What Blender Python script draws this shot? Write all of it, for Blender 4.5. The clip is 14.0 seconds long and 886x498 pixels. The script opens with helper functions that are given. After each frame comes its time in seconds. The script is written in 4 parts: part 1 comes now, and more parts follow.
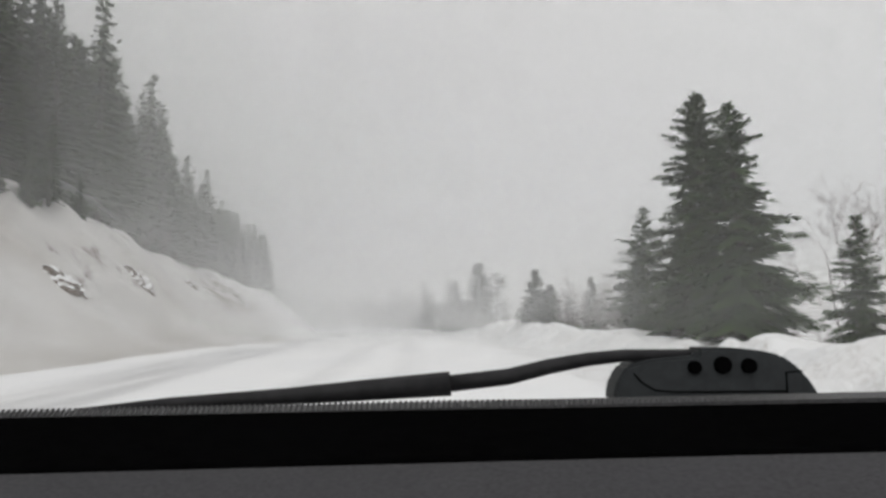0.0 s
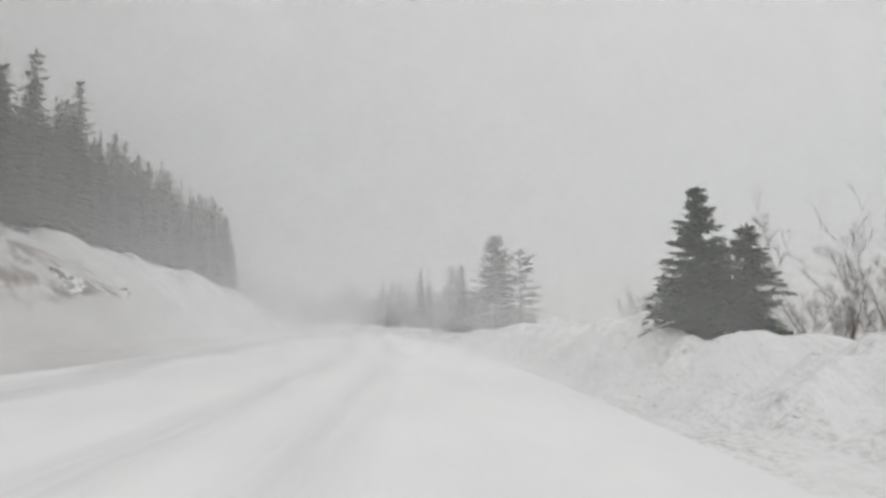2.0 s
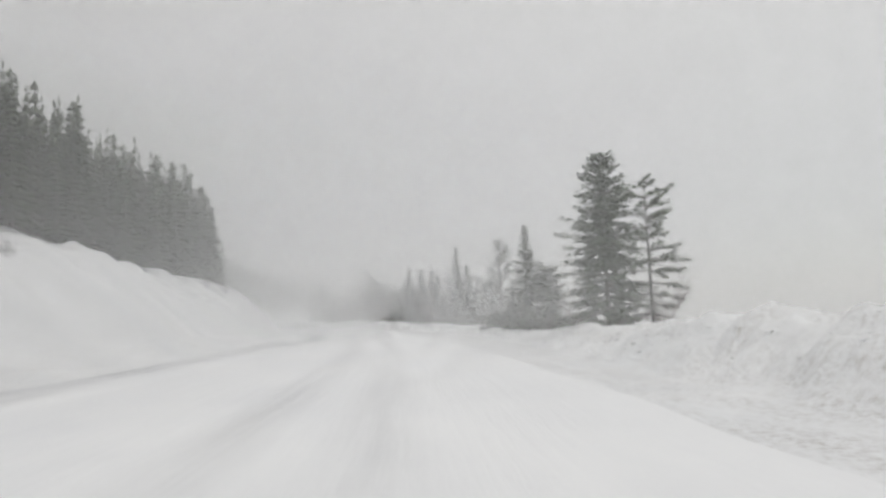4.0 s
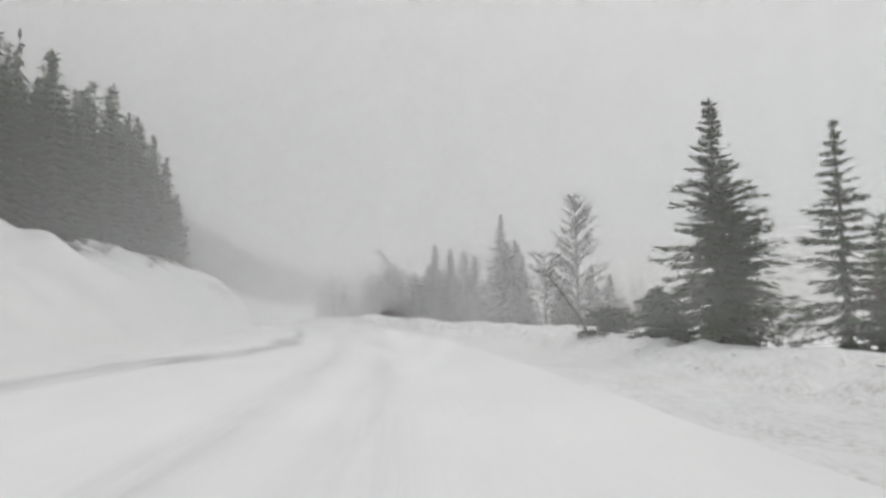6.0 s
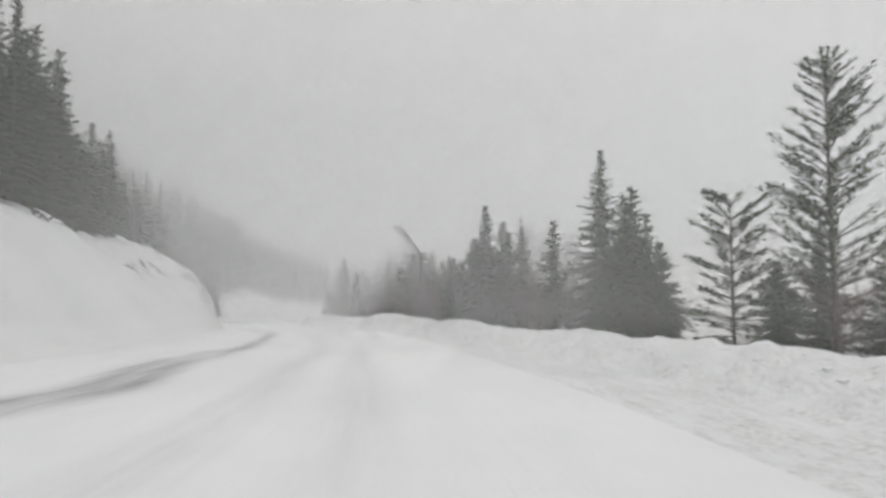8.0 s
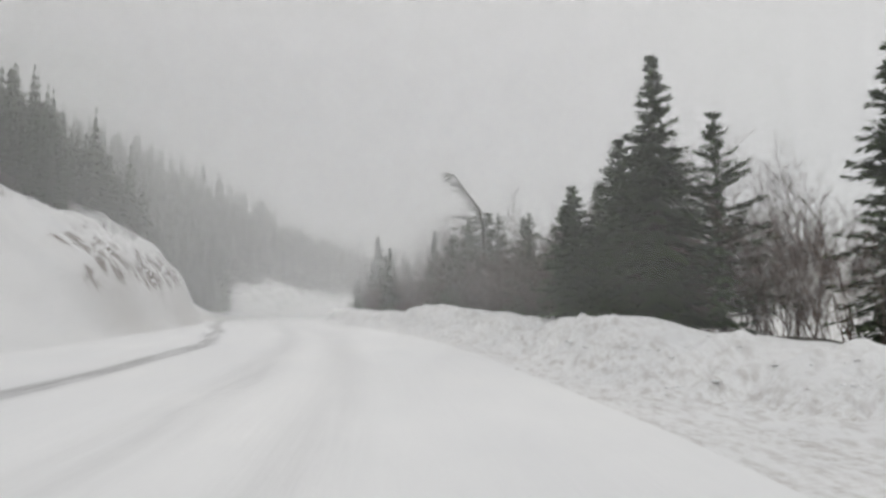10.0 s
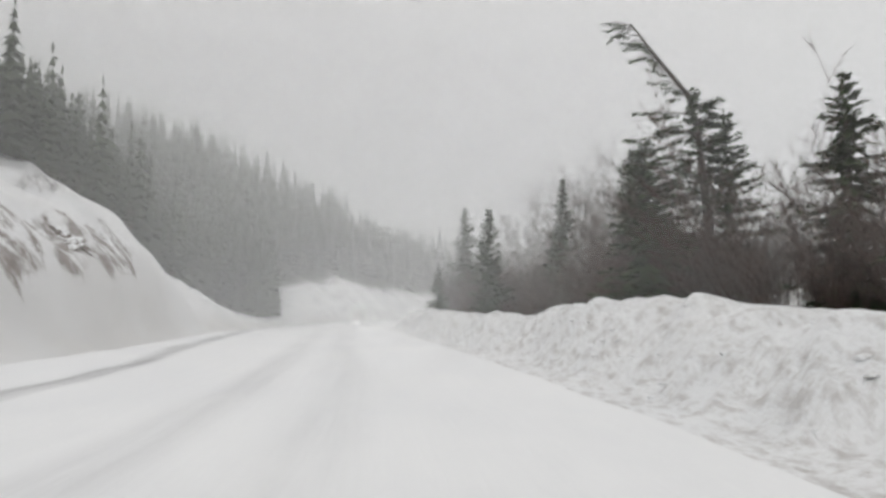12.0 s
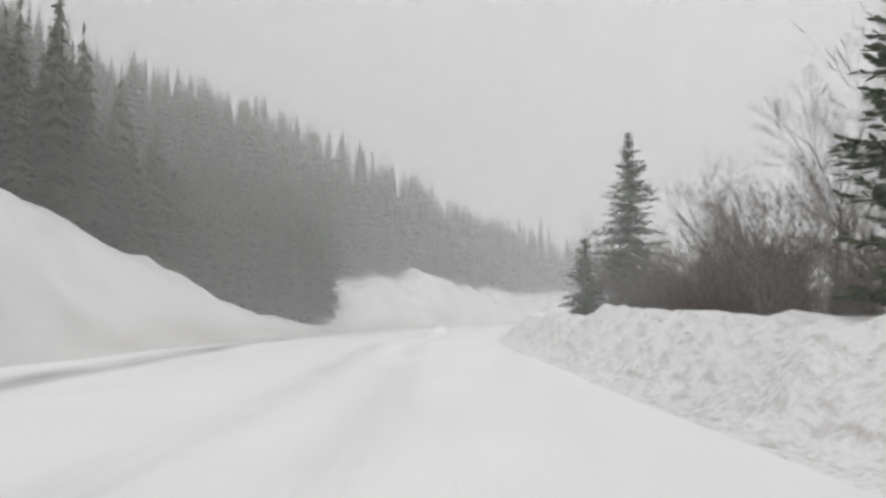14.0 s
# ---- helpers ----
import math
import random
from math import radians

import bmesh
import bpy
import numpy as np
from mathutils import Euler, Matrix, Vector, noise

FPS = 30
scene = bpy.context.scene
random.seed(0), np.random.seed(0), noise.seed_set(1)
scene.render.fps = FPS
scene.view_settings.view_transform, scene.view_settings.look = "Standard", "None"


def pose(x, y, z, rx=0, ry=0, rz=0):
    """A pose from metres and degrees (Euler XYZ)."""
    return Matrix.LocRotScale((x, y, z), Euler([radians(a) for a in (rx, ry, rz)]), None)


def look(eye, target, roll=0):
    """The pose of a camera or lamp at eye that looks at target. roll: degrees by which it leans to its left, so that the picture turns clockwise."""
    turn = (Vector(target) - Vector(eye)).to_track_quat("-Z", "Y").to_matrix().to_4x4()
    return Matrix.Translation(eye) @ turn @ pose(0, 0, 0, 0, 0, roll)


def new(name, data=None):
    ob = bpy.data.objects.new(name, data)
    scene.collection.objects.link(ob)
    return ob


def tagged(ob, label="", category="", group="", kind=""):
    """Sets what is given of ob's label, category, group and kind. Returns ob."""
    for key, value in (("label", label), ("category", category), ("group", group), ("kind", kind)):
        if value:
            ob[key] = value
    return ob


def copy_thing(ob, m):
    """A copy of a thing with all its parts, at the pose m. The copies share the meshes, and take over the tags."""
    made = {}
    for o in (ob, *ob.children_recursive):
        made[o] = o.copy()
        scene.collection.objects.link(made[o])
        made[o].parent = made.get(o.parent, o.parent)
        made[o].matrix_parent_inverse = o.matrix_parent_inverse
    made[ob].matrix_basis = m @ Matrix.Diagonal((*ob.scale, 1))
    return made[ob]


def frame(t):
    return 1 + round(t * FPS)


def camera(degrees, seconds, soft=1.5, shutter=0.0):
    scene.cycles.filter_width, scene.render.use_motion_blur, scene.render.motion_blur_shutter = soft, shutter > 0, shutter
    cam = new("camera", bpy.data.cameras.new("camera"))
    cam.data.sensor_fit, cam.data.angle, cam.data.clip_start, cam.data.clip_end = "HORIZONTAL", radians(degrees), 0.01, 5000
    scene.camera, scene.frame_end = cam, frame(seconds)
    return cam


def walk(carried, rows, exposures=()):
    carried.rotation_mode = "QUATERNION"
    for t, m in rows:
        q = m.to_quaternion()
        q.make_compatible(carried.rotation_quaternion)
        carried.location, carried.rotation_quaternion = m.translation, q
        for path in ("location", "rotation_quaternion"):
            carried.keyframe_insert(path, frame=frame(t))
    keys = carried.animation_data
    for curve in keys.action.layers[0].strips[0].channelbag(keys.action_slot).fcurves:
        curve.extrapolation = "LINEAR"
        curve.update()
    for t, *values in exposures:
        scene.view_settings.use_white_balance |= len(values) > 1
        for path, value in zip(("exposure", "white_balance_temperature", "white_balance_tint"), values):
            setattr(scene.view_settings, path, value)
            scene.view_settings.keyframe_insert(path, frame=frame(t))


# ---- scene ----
# ---- camera: rows of seconds, x, y, z, yaw, pitch, roll (degrees) ----
cam = camera(64.0, 14.0, soft=3.0)
ROWS = (
    (0.0, 0.00, -0.00, 1.12, -0.66, 6.27, -0.78),
    (0.5, -0.05, 5.45, 1.21, -0.86, 6.24, -0.30),
    (1.0, -0.00, 10.94, 1.28, -1.07, 6.24, -0.40),
    (1.5, 0.00, 16.50, 1.34, -1.12, 6.10, -0.82),
    (2.0, 0.02, 22.08, 1.42, -0.77, 5.90, -0.43),
    (2.5, -0.09, 27.72, 1.49, -0.31, 5.67, -0.78),
    (5.0, -2.09, 57.40, 1.33, 2.53, 5.44, -2.59),
    (5.5, -2.63, 63.38, 1.32, 3.04, 5.34, -1.53),
    (6.0, -3.23, 69.40, 1.30, 3.56, 5.32, -1.39),
    (6.5, -3.95, 75.41, 1.26, 4.07, 5.32, -1.14),
    (7.0, -4.69, 81.49, 1.22, 4.70, 5.45, -0.74),
    (7.5, -5.50, 87.60, 1.20, 5.28, 5.50, -0.47),
    (8.0, -6.41, 93.73, 1.21, 5.82, 5.55, 0.07),
    (10.5, -12.01, 123.30, 1.21, 10.92, 4.92, -0.85),
    (11.0, -13.51, 129.01, 1.26, 12.47, 4.81, -1.52),
    (11.5, -15.29, 134.75, 1.31, 14.21, 4.97, -1.38),
    (12.0, -17.34, 140.53, 1.36, 16.11, 5.14, -0.99),
    (12.5, -19.55, 146.39, 1.40, 18.10, 5.33, -0.53),
    (13.0, -21.94, 152.30, 1.38, 19.97, 5.61, -0.17),
    (13.5, -24.51, 158.28, 1.34, 21.71, 5.57, -0.20),
    (14.0, -27.19, 164.25, 1.30, 23.19, 5.61, -0.37),
)


def facing(x, y, z, yaw, pitch, roll):
    a, b = radians(yaw), radians(pitch)
    ahead = Vector((-math.sin(a) * math.cos(b), math.cos(a) * math.cos(b), math.sin(b)))
    return look((x, y, z), Vector((x, y, z)) + ahead, roll)


walk(cam, [(r[0], facing(*r[1:])) for r in ROWS], [(0.0, -0.05), (2.5, -0.03), (5.0, 0.03), (10.5, 0.03), (12.0, 0.13), (14.0, 0.17)])

# ---- world, sun ----
world = bpy.data.worlds.new("overcast")
scene.world = world
world.use_nodes = True
wn, wl = world.node_tree.nodes, world.node_tree.links
wn.clear()
w_out = wn.new("ShaderNodeOutputWorld")
w_bg = wn.new("ShaderNodeBackground")
w_co = wn.new("ShaderNodeTexCoord")
w_sep = wn.new("ShaderNodeSeparateXYZ")
w_ramp = wn.new("ShaderNodeMapRange")
w_ramp.inputs["From Min"].default_value, w_ramp.inputs["From Max"].default_value = 0.0, 1.0
w_ramp.inputs["To Min"].default_value, w_ramp.inputs["To Max"].default_value = 0.50, 1.0
w_grey = wn.new("ShaderNodeMix")
w_grey.data_type = "RGBA"
w_grey.blend_type = "MULTIPLY"
w_grey.inputs[0].default_value = 1.0
w_grey.inputs[7].default_value = (1.0, 0.982, 0.955, 1)
w_sky = wn.new("ShaderNodeTexSky")
w_sky.sky_type, w_sky.sun_disc = "NISHITA", False
w_sky.sun_elevation, w_sky.sun_rotation = radians(40), radians(200)
w_mix = wn.new("ShaderNodeMix")
w_mix.data_type = "RGBA"
w_mix.inputs[0].default_value = 0.012
wl.new(w_co.outputs["Generated"], w_sep.inputs[0])
wl.new(w_sep.outputs["Z"], w_ramp.inputs["Value"])
wl.new(w_ramp.outputs["Result"], w_grey.inputs[6])
wl.new(w_grey.outputs[2], w_mix.inputs[6])
wl.new(w_sky.outputs[0], w_mix.inputs[7])
wl.new(w_mix.outputs[2], w_bg.inputs["Color"])
wl.new(w_bg.outputs[0], w_out.inputs[0])

sun_data = bpy.data.lights.new("sun", "SUN")
sun_data.energy, sun_data.angle, sun_data.color = 0.7, radians(40), (1.0, 0.985, 0.96)
sun = new("sun", sun_data)
sun.matrix_world = look((-20, -60, 60), (0, 40, 0))
scene.cycles.transparent_max_bounces = 64

# ---- plan: the road's heading and height along it ----
S0, S1 = -40.0, 340.0
KNOT_S = (-40, 28, 60, 91, 127, 151, 171, 195, 290, 340)
KNOT_H = (0, 1.0, 5.2, 8.4, 14.7, 22, 24.5, 24, -20, -30)
LINE_S = np.arange(S0, S1 + 0.01, 0.25)
LINE_H = np.radians(np.interp(LINE_S, KNOT_S, KNOT_H))
LINE_X = np.cumsum(-np.sin(LINE_H)) * 0.25
LINE_Y = np.cumsum(np.cos(LINE_H)) * 0.25
ZERO = int(np.argmin(abs(LINE_S)))
LINE_X, LINE_Y = LINE_X - LINE_X[ZERO], LINE_Y - LINE_Y[ZERO]
CAM_HEIGHT = 1.22


def road_z(s):
    return np.interp(s, (-40, 0, 12, 28, 60, 90, 122, 148, 171, 230, 340), (1.10, 1.12, 1.28, 1.46, 1.33, 1.21, 1.21, 1.38, 1.32, 1.5, 2.0)) - CAM_HEIGHT


def smooth(a, b, x):
    t = np.clip((np.asarray(x, float) - a) / (b - a), 0, 1)
    return t * t * (3 - 2 * t)


def lump(x, y, cell, seed=0):
    """Smooth value noise from -1 to 1 for arrays."""
    x, y = np.asarray(x, float) / cell, np.asarray(y, float) / cell
    i, j = np.floor(x), np.floor(y)
    fx, fy = x - i, y - j
    fx, fy = fx * fx * (3 - 2 * fx), fy * fy * (3 - 2 * fy)

    def value(a, b):
        h = np.sin(a * 127.1 + b * 311.7 + seed * 74.7) * 43758.5453
        return (h - np.floor(h)) * 2 - 1

    return (value(i, j) * (1 - fx) + value(i + 1, j) * fx) * (1 - fy) + (value(i, j + 1) * (1 - fx) + value(i + 1, j + 1) * fx) * fy


def bank_height(s):
    """Crest of the ploughed bank on the valley side, above the road."""
    knots = ((-40, 0.9), (8, 0.95), (12, 0.72), (22, 0.66), (28, 0.78), (34.5, 0.92), (36.5, 1.2), (44, 1.13), (60, 1.2), (67, 0.74), (75, 0.7), (78, 0.52), (88, 0.37), (92, 0.45), (97, 0.82), (105, 0.64), (127, 0.68), (134, 1.05), (137, 0.9), (141, 0.95), (149, 1.22), (158, 1.48), (163, 1.24), (168, 1.18), (174, 1.21), (178, 1.29), (184, 1.4), (200, 1.3), (340, 1.2))
    base = np.interp(s, [k[0] for k in knots], [k[1] for k in knots])
    return base - 0.04 - 0.1 * smooth(135, 150, s) + 0.06 * lump(s, 0 * np.asarray(s, float), 6, 5) + 0.05 * lump(s, 0 * np.asarray(s, float), 2.1, 6)


def cut_height(s):
    """How steep and high the cut on the hill side stands, as a factor."""
    return np.interp(s, (-40, 20, 60, 100, 125, 150, 168, 182, 192, 205, 217, 225, 231, 240, 254, 264, 285, 340), (1.0, 1.1, 0.88, 0.9, 1.0, 0.98, 1.08, 1.3, 1.08, 0.66, 0.25, 0.28, 0.7, 0.9, 1.0, 0.85, 0.75, 0.8))


def terrain(s, u):
    """Height of the ground at s metres along the road and u metres to its right."""
    s, u = np.asarray(s, float), np.asarray(u, float)
    z = road_z(s)
    left, right = -u, u
    # hill side: shoulder, cut, wooded slope
    cut = cut_height(s)
    left = left + np.interp(s, (138, 150, 178, 190), (0, 2.0, 2.2, 0)) * smooth(8.0, 10.0, left)
    rise = np.interp(left, (0, 6.5, 8.5, 9.6, 11.0, 12.4, 14.2, 15.5, 18, 75, 110, 400), (0, 0.02, 0.25, 0.8, 2.2, 3.6, 5.0, 5.6, 6.6, 38, 50, 50))
    rise = rise * (cut + (1 - cut) * smooth(24, 60, left)) * (1 - 0.75 * smooth(275, 335, s) * smooth(20, 60, left))
    rough = smooth(8.5, 11, left)
    rise = rise + rough * (0.42 * lump(s, u, 5, 1) + 1.3 * smooth(229, 235, s) * (1 - smooth(264, 275, s)) * (lump(s, u, 3.4, 12) + 0.5 * lump(s, u, 1.6, 16)) + 0.2 * lump(s, u * 0.6, 1.7, 2) + 0.24 * lump(s, u, 0.9, 3) * smooth(12, 14.5, left))
    rise = rise + rough * smooth(11.3, 13.2, left) * (0.28 * lump(s, u, 1.25, 14) + 0.22 * lump(s, u, 2.4, 15)) * (1 - smooth(20, 24, left))
    # valley side: bank, then a slope that falls away
    h = bank_height(s)
    crest = np.interp(s, (-40, 24, 31, 44, 55, 120, 132, 152, 162, 185, 340), (6.4, 6.3, 5.0, 5.1, 6.7, 6.7, 5.2, 5.2, 5.3, 5.0, 6.4))
    foot = crest - 1.9 + 0.25 * lump(s, 0 * s, 7, 9)
    prof = h * smooth(foot, crest, right) - (h * 0.55) * smooth(crest + 0.8, crest + 3.1, right) - np.interp(right, (0, 11, 25, 60, 400), (0, 0, 3.5, 13, 60))
    prof = prof + smooth(foot, foot + 0.8, right) * (0.15 * lump(s, u, 1.1, 7) + 0.14 * lump(s, u, 0.5, 8) * (1 - 0.7 * smooth(crest, crest + 0.8, right)) + 0.11 * lump(s, u, 0.28, 10) * (1 - smooth(crest - 0.2, crest + 0.6, right)))
    return z + np.where(u < 0, rise, prof) + 0.03 * lump(s, u, 2.5, 4)


def spot(s, u):
    """World x, y of a place in the plan."""
    s, u = np.asarray(s, float), np.asarray(u, float)
    h = np.interp(s, LINE_S, LINE_H)
    return np.interp(s, LINE_S, LINE_X) + u * np.cos(h), np.interp(s, LINE_S, LINE_Y) + u * np.sin(h)


def ground_at(s, u):
    x, y = spot(s, u)
    return Vector((float(x), float(y), float(terrain(s, u))))


def plan_of(x, y):
    """s and u of a place in the world."""
    i = int(np.argmin((LINE_X - x) ** 2 + (LINE_Y - y) ** 2))
    h = LINE_H[i]
    return float(LINE_S[i]), float((x - LINE_X[i]) * math.cos(h) + (y - LINE_Y[i]) * math.sin(h))


# ---- materials ----
def material(name):
    mat = bpy.data.materials.new(name)
    mat.use_nodes = True
    return mat, mat.node_tree.nodes, mat.node_tree.links, mat.node_tree.nodes["Principled BSDF"]


def noise_node(nodes, links, scale, detail=4.0, rough=0.6, coord=None, stretch=(1, 1, 1)):
    if coord is None:
        coord = nodes.new("ShaderNodeTexCoord").outputs["Object"]
    mapping = nodes.new("ShaderNodeMapping")
    mapping.inputs["Scale"].default_value = stretch
    tex = nodes.new("ShaderNodeTexNoise")
    tex.inputs["Scale"].default_value, tex.inputs["Detail"].default_value, tex.inputs["Roughness"].default_value = scale, detail, rough
    links.new(coord, mapping.inputs[0])
    links.new(mapping.outputs[0], tex.inputs["Vector"])
    return tex.outputs["Fac"]


def ramp(nodes, links, value, stops):
    node = nodes.new("ShaderNodeValToRGB")
    while len(node.color_ramp.elements) < len(stops):
        node.color_ramp.elements.new(0.5)
    for e, (at, col) in zip(node.color_ramp.elements, stops):
        e.position, e.color = at, (*col, 1)
    links.new(value, node.inputs[0])
    return node.outputs[0]


def mixed(nodes, links, fac, a, b):
    node = nodes.new("ShaderNodeMix")
    node.data_type = "RGBA"
    for socket, value in ((node.inputs[0], fac), (node.inputs[6], a), (node.inputs[7], b)):
        if isinstance(value, (int, float)):
            socket.default_value = value
        elif isinstance(value, tuple):
            socket.default_value = (*value, 1)
        else:
            links.new(value, socket)
    return node.outputs[2]


def calc(nodes, links, op, a, b=0.0, c=0.0):
    node = nodes.new("ShaderNodeMath")
    node.operation = op
    for socket, value in zip(node.inputs, (a, b, c)):
        if isinstance(value, (int, float)):
            socket.default_value = value
        else:
            links.new(value, socket)
    return node.outputs[0]


def bumped(nodes, links, shader, height, strength, distance):
    node = nodes.new("ShaderNodeBump")
    node.inputs["Strength"].default_value, node.inputs["Distance"].default_value = strength, distance
    links.new(height, node.inputs["Height"])
    links.new(node.outputs[0], shader.inputs["Normal"])


def simple(name, dark, light, scale, rough=0.8, bump=0.3, depth=0.01, metal=0.0, stretch=(1, 1, 1), gloss=0.4):
    mat, n, l, p = material(name)
    fac = noise_node(n, l, scale, 5, 0.65, stretch=stretch)
    l.new(ramp(n, l, fac, ((0.3, dark), (0.7, light))), p.inputs["Base Color"])
    p.inputs["Roughness"].default_value, p.inputs["Metallic"].default_value, p.inputs["Specular IOR Level"].default_value = rough, metal, gloss
    bumped(n, l, p, fac, bump, depth)
    return mat


def snow_material(name, dirt_shading, dulling=0.0, rock=(), lump_shading=False):
    """Wind-packed snow with faint drift ripples and some grit."""
    mat, n, l, p = material(name)
    uv = n.new("ShaderNodeUVMap").outputs[0]
    big = noise_node(n, l, 0.25, 4, 0.6, uv)
    drift = noise_node(n, l, 1.4, 5, 0.65, uv, (0.35, 1.0, 1.0))
    fine = noise_node(n, l, 9.0, 6, 0.7, uv)
    white = ramp(n, l, big, ((0.3, (0.80, 0.815, 0.83)), (0.7, (0.88, 0.885, 0.89))))
    if dulling:
        # beige-grey for sand, and for the dimmer fog light painted into the snow
        patch = noise_node(n, l, 0.12, 5, 0.65, uv, (0.5, 1.3, 1))
        sand_dulling = n.new("ShaderNodeAttribute")
        sand_dulling.attribute_name = "sand_dulling"
        white = mixed(n, l, calc(n, l, "MULTIPLY", calc(n, l, "MULTIPLY", ramp(n, l, patch, ((0.30, (0.25, 0.25, 0.25)), (0.60, (1, 1, 1)))), sand_dulling.outputs["Fac"]), dulling), white, (0.46, 0.44, 0.41))
    # grit; on the ploughed bank its strength also paints the rough face's grey shading
    grit = calc(n, l, "MULTIPLY", ramp(n, l, fine, ((0.46, (0, 0, 0)), (0.68, (1, 1, 1)))), ramp(n, l, drift, ((0.40, (0, 0, 0)), (0.66, (dirt_shading, dirt_shading, dirt_shading)))))
    colour = mixed(n, l, grit, white, (0.33, 0.30, 0.26))
    clods = None
    # brown-grey blotches: grit plus painted shading between the lumps
    if lump_shading:
        much = n.new("ShaderNodeAttribute")
        much.attribute_name = "grime_shading"
        clods = noise_node(n, l, 4.2, 5, 0.62, uv, (0.5, 1.2, 1))
        dirty_shaded = ramp(n, l, clods, ((0.50, (0, 0, 0)), (0.64, (0.50, 0.50, 0.50))))
        face = n.new("ShaderNodeMapRange")
        face.inputs["From Min"].default_value, face.inputs["From Max"].default_value = 6.4, 4.9
        part_uv = n.new("ShaderNodeSeparateXYZ")
        l.new(uv, part_uv.inputs[0])
        l.new(part_uv.outputs[1], face.inputs["Value"])
        dirty_shaded = calc(n, l, "MULTIPLY", calc(n, l, "MULTIPLY", dirty_shaded, much.outputs["Fac"]), face.outputs[0])
        colour = mixed(n, l, dirty_shaded, colour, (0.36, 0.33, 0.305))
    # shade under the trees, painted as a dark brown floor over the snow
    shade_mask = n.new("ShaderNodeAttribute")
    shade_mask.attribute_name = "floor_shade"
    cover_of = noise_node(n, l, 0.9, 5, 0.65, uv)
    floor_on = calc(n, l, "MULTIPLY", shade_mask.outputs["Fac"], ramp(n, l, cover_of, ((0.28, (0.55, 0.55, 0.55)), (0.45, (1, 1, 1)))))
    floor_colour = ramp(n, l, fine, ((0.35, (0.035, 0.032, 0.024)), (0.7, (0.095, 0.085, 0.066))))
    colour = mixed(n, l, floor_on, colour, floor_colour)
    bare = None
    if rock:
        place = n.new("ShaderNodeSeparateXYZ")
        l.new(uv, place.inputs[0])
        for s0, s1, u0, u1, much in rock:
            edge = None
            for value, a, b, soft in ((place.outputs[0], s0, s1, 4.0), (place.outputs[1], u0, u1, 0.7)):
                for low, high in ((a - soft, a + soft), (b + soft, b - soft)):
                    one = n.new("ShaderNodeMapRange")
                    one.inputs["From Min"].default_value, one.inputs["From Max"].default_value = low, high
                    l.new(value, one.inputs["Value"])
                    edge = one.outputs[0] if edge is None else calc(n, l, "MINIMUM", edge, one.outputs[0])
            edge = calc(n, l, "MULTIPLY", edge, much)
            bare = edge if bare is None else calc(n, l, "MAXIMUM", bare, edge)
        streaks = noise_node(n, l, 0.8, 7, 0.68, uv, (1.2, 1.5, 1))
        cover = calc(n, l, "ADD", streaks, calc(n, l, "MULTIPLY", calc(n, l, "SUBTRACT", bare, 1.0), 0.5))
        bare = ramp(n, l, cover, ((0.50, (0, 0, 0)), (0.60, (0.9, 0.9, 0.9))))
        stone = ramp(n, l, noise_node(n, l, 3.0, 8, 0.7, uv), ((0.35, (0.14, 0.115, 0.10)), (0.6, (0.27, 0.225, 0.20)), (0.75, (0.40, 0.37, 0.345))))
        colour = mixed(n, l, bare, colour, stone)
    l.new(colour, p.inputs["Base Color"])
    p.inputs["Roughness"].default_value = 0.75
    p.inputs["Specular IOR Level"].default_value = 0.25
    height = calc(n, l, "ADD", drift, calc(n, l, "MULTIPLY", fine, 0.25))
    if clods is not None:
        height = calc(n, l, "ADD", height, clods)
    if bare is not None:
        height = calc(n, l, "SUBTRACT", height, calc(n, l, "MULTIPLY", bare, 0.4))
    bumped(n, l, p, height, 0.7, 0.12)
    return mat


SNOW = snow_material("snow", 0.25)
CUT_SNOW = snow_material("sandy_dulled_snow", 0.35, 1.0, ((144, 179, -11.9, -8.9, 1.06), (38, 55, -13.9, -10.5, 1.06), (20, 34, -13.0, -10.8, 0.96), (134, 147, -13.9, -11.0, 1.0), (122, 130, -15.3, -12.9, 0.95), (6, 20, -14.5, -12.6, 0.95)))
BANK_SNOW = snow_material("ploughed_snow", 0.75, lump_shading=True)


